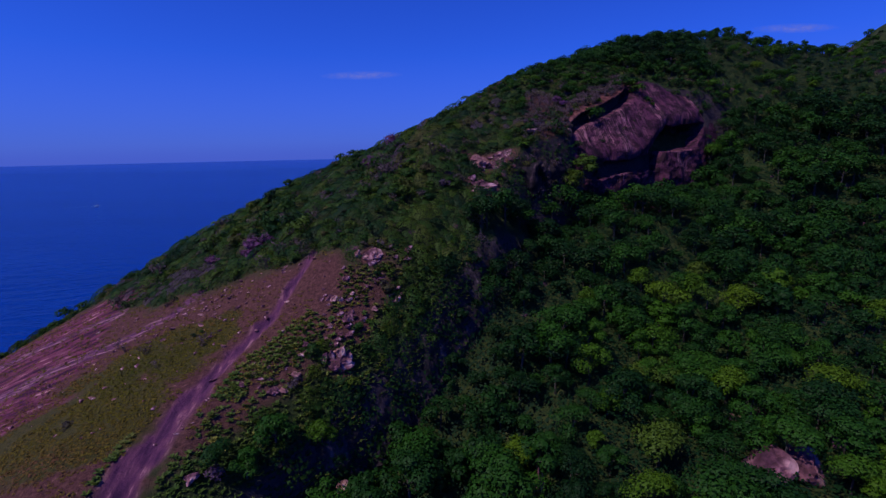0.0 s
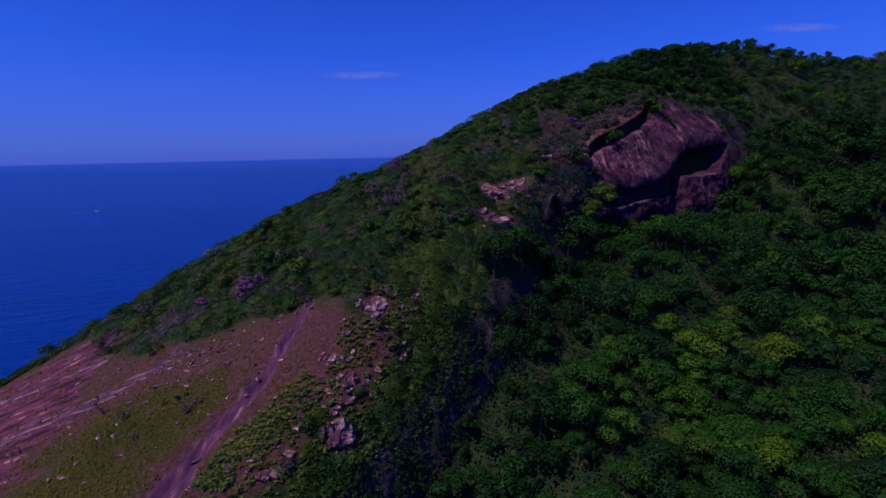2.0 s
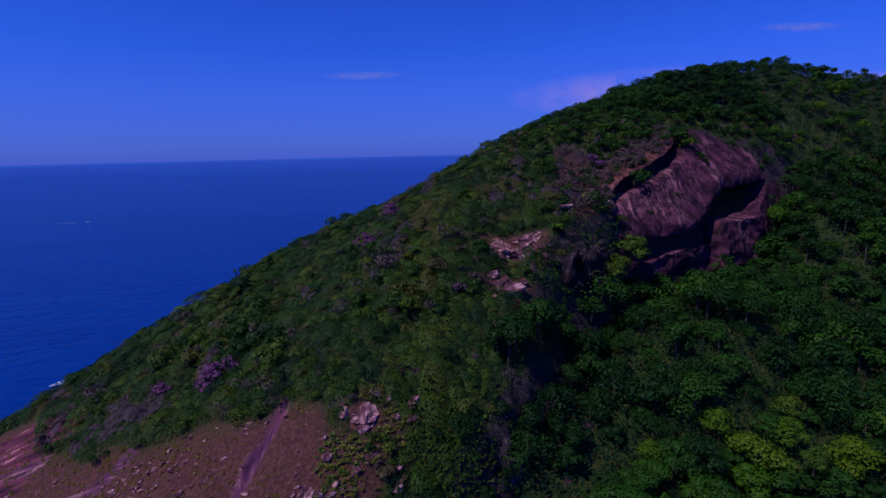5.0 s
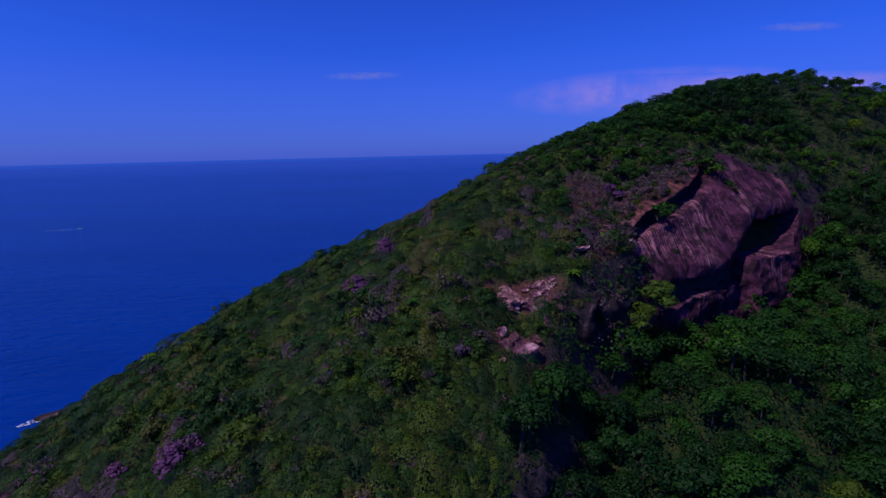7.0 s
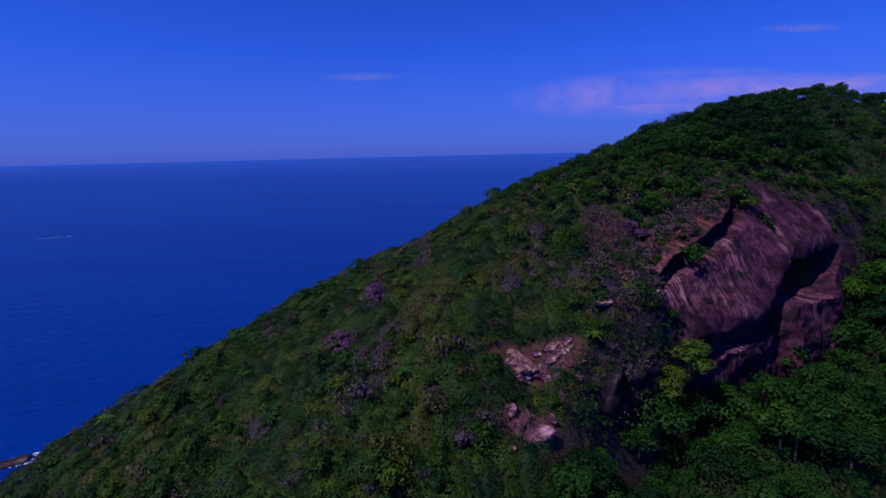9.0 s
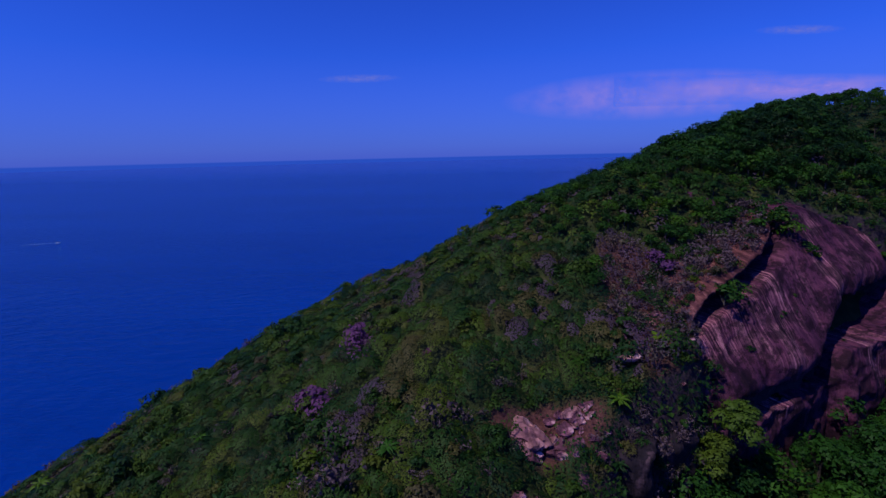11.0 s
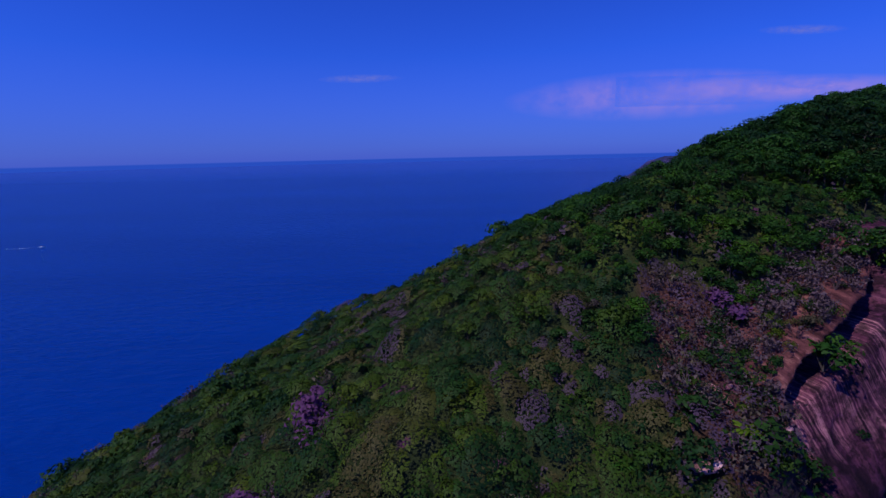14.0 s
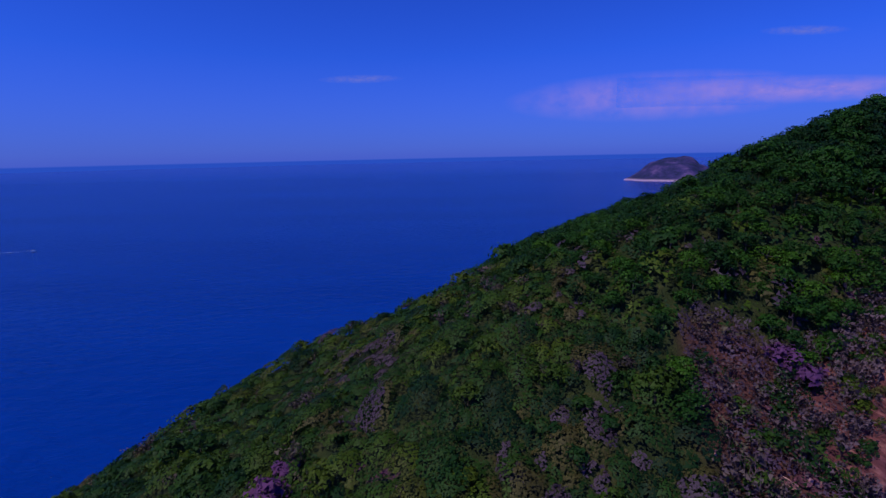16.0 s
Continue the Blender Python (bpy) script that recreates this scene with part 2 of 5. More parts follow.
patchy = mixed(n, l, 0.5, worn.outputs["Green"], mixed(n, l, 0.5, big.outputs["Fac"], mid.outputs["Fac"]))
choose = ramp(n, l, patchy, [(0.36, grey(1)), (0.58, grey(0))]).outputs["Color"]
slab_col = mixed(n, l, choose, grass, soil)
# the gully's bed: dark and smooth in the middle, pale along its rims
streak = noise_node(n, l, 1.0, 5, 0.6, squash=(1.1, 0.22, 0.4))
across = mixed(n, l, 0.85, worn.outputs["Red"], streak.outputs["Fac"])
rock_col = ramp(n, l, across, [(0.34, (0.050, 0.015, 0.050)), (0.46, (0.095, 0.028, 0.076)), (0.56, (0.15, 0.048, 0.095)), (0.66, (0.34, 0.15, 0.19)), (0.76, (0.44, 0.22, 0.25))]).outputs["Color"]
col = mixed(n, l, sep.outputs["Blue"], litter, soil)
col = mixed(n, l, sep.outputs["Red"], col, slab_col)
# pale runnels that cross the maroon rock by the shore
runnel = noise_node(n, l, 1.0, 4, 0.6, squash=(0.07, 0.75, 0.3))
runnel_col = ramp(n, l, runnel.outputs["Fac"], [(0.38, (0.040, 0.010, 0.030)), (0.5, (0.14, 0.030, 0.062)), (0.61, (0.18, 0.055, 0.088)), (0.70, (0.46, 0.21, 0.24))]).outputs["Color"]
col = mixed(n, l, att.outputs["Alpha"], col, runnel_col)
bed = noise_node(n, l, 1.0, 4, 0.6, squash=(0.10, 1.3, 0.5))
bed_col = ramp(n, l, bed.outputs["Fac"], [(0.36, (0.060, 0.018, 0.055)), (0.52, (0.14, 0.048, 0.095)), (0.66, (0.36, 0.17, 0.21))]).outputs["Color"]
col = mixed(n, l, worn.outputs["Blue"], col, bed_col)
col = mixed(n, l, sep.outputs["Green"], col, rock_col)
# bare rock where the ground is too steep to hold soil
up = n.new("ShaderNodeSeparateXYZ")
l.new(n.new("ShaderNodeNewGeometry").outputs["Normal"], up.inputs["Vector"])
steep = ramp(n, l, up.outputs["Z"], [(0.45, grey(1)), (0.62, grey(0))]).outputs["Color"]
crag = ramp(n, l, fine.outputs["Fac"], [(0.3, (0.018, 0.014, 0.019)), (0.6, (0.050, 0.035, 0.043)), (0.8, (0.14, 0.095, 0.10))]).outputs["Color"]
col = mixed(n, l, steep, col, crag)
l.new(col, b.inputs["Base Color"])
relief = mixed(n, l, 0.5, mid.outputs["Fac"], fine.outputs["Fac"])
bumped(n, l, b, relief, 0.9, 0.8)
me.materials.append(m_ground)
tagged(ground, "steep coastal headland of red soil, dry grass and bare rock", "ground", kind="structure")

# ---- sea ----
m_sea, n, l, b = material("sea_water", 0.22)
b.inputs["IOR"].default_value = 1.33
b.inputs["Specular IOR Level"].default_value = 0.10
swell = noise_node(n, l, 0.02, 3, 0.5, squash=(0.7, 1.6, 1))
chop = noise_node(n, l, 0.11, 5, 0.6, squash=(0.8, 1.5, 1))
lanes = noise_node(n, l, 0.0022, 4, 0.6, squash=(0.5, 2.2, 1))
l.new(ramp(n, l, lanes.outputs["Fac"], [(0.35, (0.0002, 0.025, 0.200)), (0.7, (0.0004, 0.034, 0.260))]).outputs["Color"], b.inputs["Base Color"])
bumped(n, l, b, mixed(n, l, 0.55, swell.outputs["Fac"], chop.outputs["Fac"]), 0.75, 5.0)
ring_r, ring_a = np.concatenate([[1.0], np.geomspace(60, 4900, 40)]), np.linspace(0, 2 * np.pi, 181)[:-1]
rr, aa = np.meshgrid(ring_r, ring_a, indexing="ij")
sea_v = np.stack([rr * np.cos(aa), rr * np.sin(aa), 34 * np.clip((rr - 900) / 4000, 0, 1) ** 2], -1).reshape(-1, 3)
k, w = np.meshgrid(np.arange(40), np.arange(180), indexing="ij")
sea_f = np.stack([k * 180 + w, (k + 1) * 180 + w, (k + 1) * 180 + (w + 1) % 180, k * 180 + (w + 1) % 180], -1).reshape(-1, 4)
sea_me = bpy.data.meshes.new("sea")
sea_me.from_pydata(sea_v.tolist(), [], sea_f.tolist())
sea_me.polygons.foreach_set("use_smooth", np.ones(len(sea_f), bool))
sea = new("sea", sea_me)
sea.data.materials.append(m_sea)
tagged(sea, "deep blue open sea with faint ripples under clear sky", "sea", kind="structure")


# ---- rock ----
def rock_material(name, dark, body, pale, stretch):
    """Weathered granite: a body colour, pale water streaks and dark stains."""
    m, n, l, b = material(name, 0.85)
    runs = noise_node(n, l, 1.0, 3, 0.55, squash=stretch)
    wide = noise_node(n, l, 1.0, 5, 0.6, squash=tuple(0.3 * v for v in stretch))
    stain = noise_node(n, l, 0.14, 6, 0.7)
    grain = noise_node(n, l, 1.6, 6, 0.75)
    base = ramp(n, l, wide.outputs["Fac"], [(0.36, dark), (0.58, body)]).outputs["Color"]
    lines = ramp(n, l, runs.outputs["Fac"], [(0.54, grey(0)), (0.66, grey(1))]).outputs["Color"]
    where = ramp(n, l, stain.outputs["Fac"], [(0.46, grey(0)), (0.60, grey(1))]).outputs["Color"]
    c = mixed(n, l, mixed(n, l, 1.0, lines, where, "MULTIPLY"), base, pale)
    g = ramp(n, l, grain.outputs["Fac"], [(0.35, grey(0.35)), (0.5, grey(0.9)), (0.7, grey(1.3))]).outputs["Color"]
    blots = noise_node(n, l, 0.38, 6, 0.7)
    c = mixed(n, l, 0.6, c, ramp(n, l, blots.outputs["Fac"], [(0.42, grey(0.25)), (0.55, grey(1.0))]).outputs["Color"], "MULTIPLY")
    c = mixed(n, l, 0.8, c, g, "MULTIPLY")
    l.new(c, b.inputs["Base Color"])
    bumped(n, l, b, mixed(n, l, 0.5, grain.outputs["Fac"], runs.outputs["Fac"]), 0.6, 0.4)
    return m


def cliff_material():
    """Maroon granite with mineral streaks that run straight down its face, lichen blots and lodged soil."""
    m, n, l, b = material("cliff_rock", 0.82)

    def read(name, socket):
        at = n.new("ShaderNodeAttribute")
        at.attribute_name = name
        return at.outputs[socket]

    flow = read("flow", "Vector")
    runs = noise_node(n, l, 1.0, 4, 0.6, coords=flow, squash=(1.9, 0.06, 1))
    thin = noise_node(n, l, 1.0, 3, 0.6, coords=flow, squash=(3.4, 0.18, 1))
    wide = noise_node(n, l, 1.0, 5, 0.6, coords=flow, squash=(0.20, 0.13, 1))
    flecks = noise_node(n, l, 1.0, 5, 0.7, coords=flow, squash=(0.75, 0.45, 1))
    grain = noise_node(n, l, 1.4, 6, 0.75)
    blots = noise_node(n, l, 0.42, 6, 0.72)
    base = ramp(n, l, wide.outputs["Fac"], [(0.36, (0.030, 0.008, 0.026)), (0.50, (0.080, 0.020, 0.052)), (0.62, (0.130, 0.036, 0.070))]).outputs["Color"]
    dark_runs = ramp(n, l, thin.outputs["Fac"], [(0.34, grey(0.35)), (0.52, grey(1.0))]).outputs["Color"]
    c = mixed(n, l, 0.35, base, dark_runs, "MULTIPLY")
    lines = ramp(n, l, mixed(n, l, 0.45, runs.outputs["Fac"], thin.outputs["Fac"]), [(0.47, grey(0)), (0.63, grey(1))]).outputs["Color"]
    patches = noise_node(n, l, 0.26, 5, 0.65)
    lines = mixed(n, l, 0.55, lines, ramp(n, l, patches.outputs["Fac"], [(0.42, grey(0.05)), (0.58, grey(1))]).outputs["Color"], "MULTIPLY")
    c = mixed(n, l, mixed(n, l, 1.0, lines, read("pale", "Fac"), "MULTIPLY"), c, (0.62, 0.26, 0.30))
    # pale scars where flakes have come away
    scars = ramp(n, l, flecks.outputs["Fac"], [(0.66, grey(0)), (0.71, grey(0.8))]).outputs["Color"]
    c = mixed(n, l, scars, c, (0.36, 0.15, 0.19))
    c = mixed(n, l, 0.8, c, ramp(n, l, blots.outputs["Fac"], [(0.45, (0.10, 0.13, 0.15)), (0.55, grey(1.0))]).outputs["Color"], "MULTIPLY")
    c = mixed(n, l, read("soil", "Fac"), c, ramp(n, l, flecks.outputs["Fac"], [(0.40, (0.05, 0.016, 0.018)), (0.55, (0.15, 0.050, 0.05)), (0.68, (0.34, 0.15, 0.13))]).outputs["Color"])
    c = mixed(n, l, 0.7, c, ramp(n, l, grain.outputs["Fac"], [(0.35, grey(0.45)), (0.5, grey(0.95)), (0.7, grey(1.25))]).outputs["Color"], "MULTIPLY")
    l.new(c, b.inputs["Base Color"])
    bumped(n, l, b, mixed(n, l, 0.5, grain.outputs["Fac"], flecks.outputs["Fac"]), 0.7, 0.5)
    return m


m_cliff = cliff_material()
m_rock = rock_material("boulder_rock", (0.075, 0.026, 0.046), (0.25, 0.095, 0.135), (0.56, 0.31, 0.34), (0.8, 0.8, 0.35))
m_pale = rock_material("pale_rock", (0.19, 0.07, 0.095), (0.48, 0.23, 0.24), (0.70, 0.44, 0.42), (0.9, 0.9, 0.5))
# m_wing is near black: the wing wall's shade is in its colour
m_wing = rock_material("shaded_wing_rock", (0.010, 0.008, 0.013), (0.034, 0.022, 0.030), (0.12, 0.07, 0.085), (0.9, 0.9, 0.12))
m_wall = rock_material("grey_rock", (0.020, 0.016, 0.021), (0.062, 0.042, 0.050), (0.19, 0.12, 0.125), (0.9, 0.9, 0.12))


def arrays_mesh(name, verts, faces, smooth_shade=True):
    """A mesh from arrays; faces all of one size."""
    me = bpy.data.meshes.new(name)
    k = faces.shape[1]
    me.vertices.add(len(verts))
    me.vertices.foreach_set("co", np.ascontiguousarray(verts, np.float32).ravel())
    me.loops.add(faces.size)
    me.loops.foreach_set("vertex_index", np.ascontiguousarray(faces, np.int32).ravel())
    me.polygons.add(len(faces))
    me.polygons.foreach_set("loop_start", np.arange(0, faces.size, k, dtype=np.int32))
    me.polygons.foreach_set("use_smooth", np.full(len(faces), smooth_shade))
    me.update(calc_edges=True)
    return me


def rock_sheet(name, origin, way, s_, h_, out, keep, mat, label, soil=None, pale=None):
    """A standing face of rock: out is how far each spot (s along, h high) stands before the base line."""
    (ox, oy), (wx_, wy_) = origin, way
    p = np.stack([ox + wx_ * s_ + wy_ * out, oy + wy_ * s_ - wx_ * out, h_], -1).reshape(-1, 3)
    nx = s_.shape[1]
    a = (np.arange(s_.shape[0] - 1)[:, None] * nx + np.arange(nx - 1)).ravel()
    a = a[keep.ravel()[a]]
    ob = new(name, arrays_mesh(name, p, np.stack([a, a + 1, a + nx + 1, a + nx], -1)))
    ob.data.materials.append(mat)
    if soil is not None:
        flow = ob.data.attributes.new("flow", "FLOAT_VECTOR", "POINT")
        flow.data.foreach_set("vector", np.stack([s_ + 0.02 * h_ + 0.12 * fbm(s_, h_, 9, 54), h_, 0 * s_], -1).reshape(-1).astype(np.float32))
        for key, value in (("soil", soil), ("pale", pale)):
            layer = ob.data.attributes.new(key, "FLOAT", "POINT")
            layer.data.foreach_set("value", value.reshape(-1).astype(np.float32))
    return tagged(ob, label, "cliff", kind="structure")


def broken(s_, h_, seed, amount=1.0):
    """Blocky relief of jointed granite."""
    joints = value_noise(s_ + 1.5 * fbm(s_, h_, 6, seed), h_ * 0.55, 3.4, seed + 1)
    steps = np.round(joints * 4) / 4
    return amount * (1.3 * (0.6 * steps + 0.4 * joints - 0.5) + 0.9 * fbm(s_, h_, 7, seed + 2) + 0.4 * fbm(s_, h_, 2.0, seed + 4))


# the cliff: a dome of granite, cut off from the slope by a crack, undercut by a dark slot
s_, h_ = np.meshgrid(np.arange(-8, 70, 0.33), np.arange(38, 90.1, 0.33))
q = np.clip((h_ - 52) / 31, 0, 2)
out = 2.2 - 14.2 * q * q - 2.2 * smooth(20, 4, s_) * smooth(56, 62, h_)
left = np.interp(h_, CRACK_Z, CRACK_S) - s_
edge, _ = distance_to_line(s_, h_, list(zip(CRACK_S, CRACK_Z)))
side = edge * np.sign(left)
wide = 1.3 + 0.9 * smooth(63, 69, h_) * smooth(80, 76.5, h_) + 0.5 * fbm(s_, h_, 4, 59)
roof = np.interp(s_, [2, 6, 16.8, 28.6, 33.5, 38.6, 52.3, 58], [53.5, 54.7, 56.3, 57.3, 61.9, 66, 67.6, 68]) + 1.2 * fbm(s_, h_, 5, 64)
sill = np.interp(s_, [2, 8, 18.7, 32, 34.5, 51, 55, 58], [51, 51.3, 52.8, 53, 58.5, 60.2, 64, 66.5]) + 1.0 * fbm(s_, h_, 4, 66)
inside = smooth(2, 6, s_) * smooth(59, 54, s_)
below = smooth(0.3, -0.3, h_ - sill) * inside
out = out + 1.7 * smooth(6, 0, np.abs(h_ - roof - 3.5)) * inside + 1.3 * fbm(s_, h_, 13, 61) + 0.30 * fbm(s_, h_, 2.6, 62) + 0.07 * fbm(s_, h_ * 0.12, 1.1, 63)
# cracks and ledges that cross the dome
out = out - 0.5 * smooth(0.62, 0.75, value_noise(s_ + h_ * 0.5, h_ - 0.4 * s_, 5.0, 67)) * smooth(70, 60, h_)
out = out - inside * 12.0 * smooth(0.25, -0.25, h_ - roof) * smooth(-0.25, 0.25, h_ - sill)
out = out + below * (1.0 + 2.2 * smooth(31, 35, s_) * smooth(53, 49, s_)) + below * broken(s_, h_, 68, 0.9)
out = out - 0.8 * smooth(-3.5, -0.9, side) - 8 * smooth(-0.25 - wide, 0.25 - wide, side) * smooth(1.2, 0.8, side) + 1.0 * smooth(0.75, 1.15, side) - 8.0 * smooth(1.5, 4.6, side) + 0.8 * fbm(s_, h_, 3, 57) * smooth(0.8, 1.5, side)
out = out - 7 * smooth(63, 68, s_) - 6 * smooth(0.3, 3.0, h_ - np.interp(s_, RIM_S, RIM_Z) + 1.2 * fbm(s_, h_, 4, 60))
# mineral streaks: metres along and up, reach each way, strength
STREAKS = [(8, 65.5, 7.5, 5.5, 1.0), (20, 69.5, 4.6, 6.5, 1.0), (37, 72.5, 2.8, 6, 1.0), (57, 74, 4.0, 4.0, 1.0), (18, 62.5, 4.5, 4.5, 0.75), (43, 56, 4, 5, 0.7), (15, 52, 5, 1.8, 0.6), (41, 79, 4, 2.2, 0.6), (28, 70, 4, 5, 0.25), (48, 72, 6, 4, 0.3)]
pale = 0.06 + 0 * s_
for cs, ch, rs, rh, strength in STREAKS:
    pale = np.maximum(pale, strength * smooth(1.25, 0.45, np.hypot((s_ - cs) / rs, (h_ - ch) / rh) + 1.2 * fbm(s_, h_ * 0.6, 4, 53)))
rock_sheet("cliff", (38, 140), (0.9, 0.436), s_, h_, out, (side < 4.6) & (h_ < np.interp(s_, RIM_S, RIM_Z) + 4), m_cliff, "reddish granite cliff streaked pale, with crack and dark overhang", smooth(0.6, 0.95, side) * (0.85 + 0.15 * smooth(0.45, 0.55, value_noise(s_, h_, 2.5, 58))), pale)
lip = np.argwhere((side > 2.0) & (side < 4.4) & (h_ > 58) & (h_ < 82))
lip_at = np.stack([38 + 0.9 * s_ + 0.436 * out, 140 + 0.436 * s_ - 0.9 * out, h_], -1)[lip[:, 0], lip[:, 1]]
# its wing, left of the crack, with shade put into the rock colour
s_, h_ = np.meshgrid(np.arange(-36, -2, 0.4), np.arange(34, 66, 0.4))
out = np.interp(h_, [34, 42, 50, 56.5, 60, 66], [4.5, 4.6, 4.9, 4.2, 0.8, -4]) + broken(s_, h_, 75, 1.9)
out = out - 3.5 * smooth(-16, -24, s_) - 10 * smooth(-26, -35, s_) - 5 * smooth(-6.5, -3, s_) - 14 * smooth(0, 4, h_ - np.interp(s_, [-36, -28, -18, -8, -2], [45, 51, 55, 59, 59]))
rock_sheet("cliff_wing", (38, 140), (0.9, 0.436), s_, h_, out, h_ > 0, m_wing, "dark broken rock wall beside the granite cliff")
# the rib's broken edge above the wood; its rock colour is darkened for shade
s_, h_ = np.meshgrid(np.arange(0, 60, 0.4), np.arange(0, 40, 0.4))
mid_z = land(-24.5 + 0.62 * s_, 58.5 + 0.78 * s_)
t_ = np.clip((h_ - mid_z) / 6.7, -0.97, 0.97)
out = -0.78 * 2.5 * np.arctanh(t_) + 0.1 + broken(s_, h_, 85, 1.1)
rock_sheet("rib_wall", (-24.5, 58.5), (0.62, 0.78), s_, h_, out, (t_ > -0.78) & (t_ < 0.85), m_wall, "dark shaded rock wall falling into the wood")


def rock_mesh(name, seed, rough=0.45, subdiv=3):
    """A weathered boulder about one metre in radius, with broken planes."""
    rng = np.random.default_rng(seed)
    bm = bmesh.new()
    bmesh.ops.create_icosphere(bm, subdivisions=subdiv, radius=1)
    planes = [(Vector(rng.normal(size=3)).normalized(), rng.uniform(0.36, 0.8)) for _ in range(9)]
    shift = Vector(rng.uniform(-50, 50, 3))
    for v in bm.verts:
        p = v.co.copy()
        for nrm, lim in planes:
            k = p.dot(nrm)
            if k > lim:
                p -= nrm * (k - lim)
        p *= 1 + rough * (0.35 * noise.fractal(p * 1.1 + shift, 0.8, 2.0, 3) - 0.5 * max(0, 0.16 - abs(noise.noise(p * 1.5 - shift))) / 0.16)
        v.co = p
    me = bpy.data.meshes.new(name)
    bm.to_mesh(me)
    bm.free()
    return me


ROCKS = {}


def rock(name, x, y, size, turn, mat, label, sink=0.25, seed=0, z=None, tilt=0.0, group=""):
    key = (seed % 6, mat.name)
    if key not in ROCKS:
        ROCKS[key] = rock_mesh("rock", 100 + seed % 6)
        ROCKS[key].materials.append(mat)
    ob = new(name, ROCKS[key])
    if z is None:
        z = float(ground_z(np.array([x]), np.array([y]))[0])
    ob.matrix_basis = pose(x, y, z + size[2] * (1 - 2 * sink) * 0.8, tilt, 0, turn) @ Matrix.Diagonal((*size, 1))
    return tagged(ob, label, "rock", group)


OUTCROP = "pinkish weathered granite outcrop among low scrub"
PALE = "pale sunlit boulder on the scrubby slope"


def rock_heap(seed, x, y, spread, count, size, pale, label, group):
    """Blocks of broken rock lying together, the largest in the middle."""
    rng = np.random.default_rng(seed)
    for k in range(count):
        w = size * rng.uniform(0.45, 1.0) * (1.0 if k < 3 else 0.6)
        dx, dy = rng.normal(0, spread[0] * (0.4 if k < 3 else 0.75)), rng.normal(0, spread[1] * (0.4 if k < 3 else 0.75))
        mat = m_pale if rng.uniform() < pale else m_rock
        rock("boulder", x + dx, y + dy, (w * rng.uniform(0.9, 1.6), w, w * rng.uniform(0.6, 1.1)), rng.uniform(0, 180), mat, label, 0.4, int(rng.integers(0, 6)), tilt=rng.uniform(-20, 20), group=group)


rock_heap(901, 10.2, 131.0, (1.8, 1.0), 8, 3.0, 0.9, PALE, "pale boulders on the slope")
rock_heap(902, 16.8, 132.3, (2.4, 1.2), 13, 1.9, 0.5, PALE, "pale boulders on the slope")
rock_heap(903, 13.5, 129.6, (4.0, 1.4), 18, 2.4, 0.12, OUTCROP, "rocks below the pale boulders")
rock_heap(904, 11.3, 121.8, (2.9, 1.6), 20, 2.6, 0.12, "mauve broken rock in scrub below pale boulders", "mauve rocks in scrub")
rock("boulder", 7.4, 119.0, (0.9, 0.7, 0.7), 40, m_pale, PALE, 0.25, 2)
rock("rock_ledge", 25.9, 136.6, (2.1, 1.2, 0.8), 15, m_pale, "pale rock ledge casting dark shade", -0.12, 4)
rock("standing_slab", 3.9, 106.0, (1.1, 0.8, 3.0), 25, m_pale, "pale rock slab leaning out of dark wood", 0.15, 1, z=33.4, tilt=-16)
rock_heap(905, -14.4, 94.8, (1.8, 0.8), 14, 1.8, 0.4, "pink rock outcrop at the top of the rib", "rocks at the top of the rib")
rock_heap(906, -18.3, 76.2, (1.5, 0.9), 12, 2.3, 0.45, "cracked pink rock buttress on the rib's edge", "rocks on the rib's edge")
rock_heap(907, -17.5, 83.5, (1.4, 2.4), 14, 1.5, 0.08, "crumbling pink rock on the rib", "crumbling rocks on the rib")
rock_heap(908, -21.8, 86.2, (1.2, 2.0), 9, 1.3, 0.15, "pinkish boulder lying on the bare slope", "boulders beside the gully")
rock_heap(909, -19.5, 90.5, (1.0, 1.6), 6, 0.9, 0.2, "pinkish boulder lying on the bare slope", "boulders beside the gully")
# the cracked buttress: upright columns leaning together
for k, (x, y, w, h, lean) in enumerate([(-19.6, 76.4, 1.3, 2.2, 14), (-18.2, 76.8, 1.2, 2.7, 10), (-17.0, 77.2, 1.0, 2.3, 18), (-20.8, 75.6, 1.1, 1.5, 8), (-18.8, 75.4, 1.4, 1.3, 20)]):
    rock("rock_column", x, y, (0.85 * w, 1.1, 0.85 * h), 20 + 9 * k, m_pale if k == 1 else m_rock, "cracked pink rock column on the rib's edge", 0.2, k, tilt=lean, group="columns of the buttress")
rock("boulder", -16.7, 65.6, (2.3, 1.8, 2.6), 15, m_pale, "pale boulder rising from the wooded valley", 0.1, 5)
rock("boulder", 50.5, 65.5, (4.8, 3.6, 4.0), 25, m_rock, "broad pinkish boulder among the trees", 0.22, 4, tilt=14)
rock("boulder", 55.0, 65.0, (4.4, 3.2, 3.0), 70, m_rock, "broad pinkish boulder among the trees", 0.22, 1, tilt=-8)
rock("boulder", 14.2, 65.6, (1.3, 1.0, 3.0), 70, m_rock, "pinkish boulder among the trees", 0.0, 2)
rock("boulder", -34.0, 55.5, (1.3, 1.0, 1.0), 20, m_rock, "mauve boulder beside the bare gully", 0.25, 3)
rock("rock_ledge", 33.5, 176.5, (1.8, 1.0, 0.6), 5, m_pale, "small pale rock in grass on the crest", 0.2, 0)

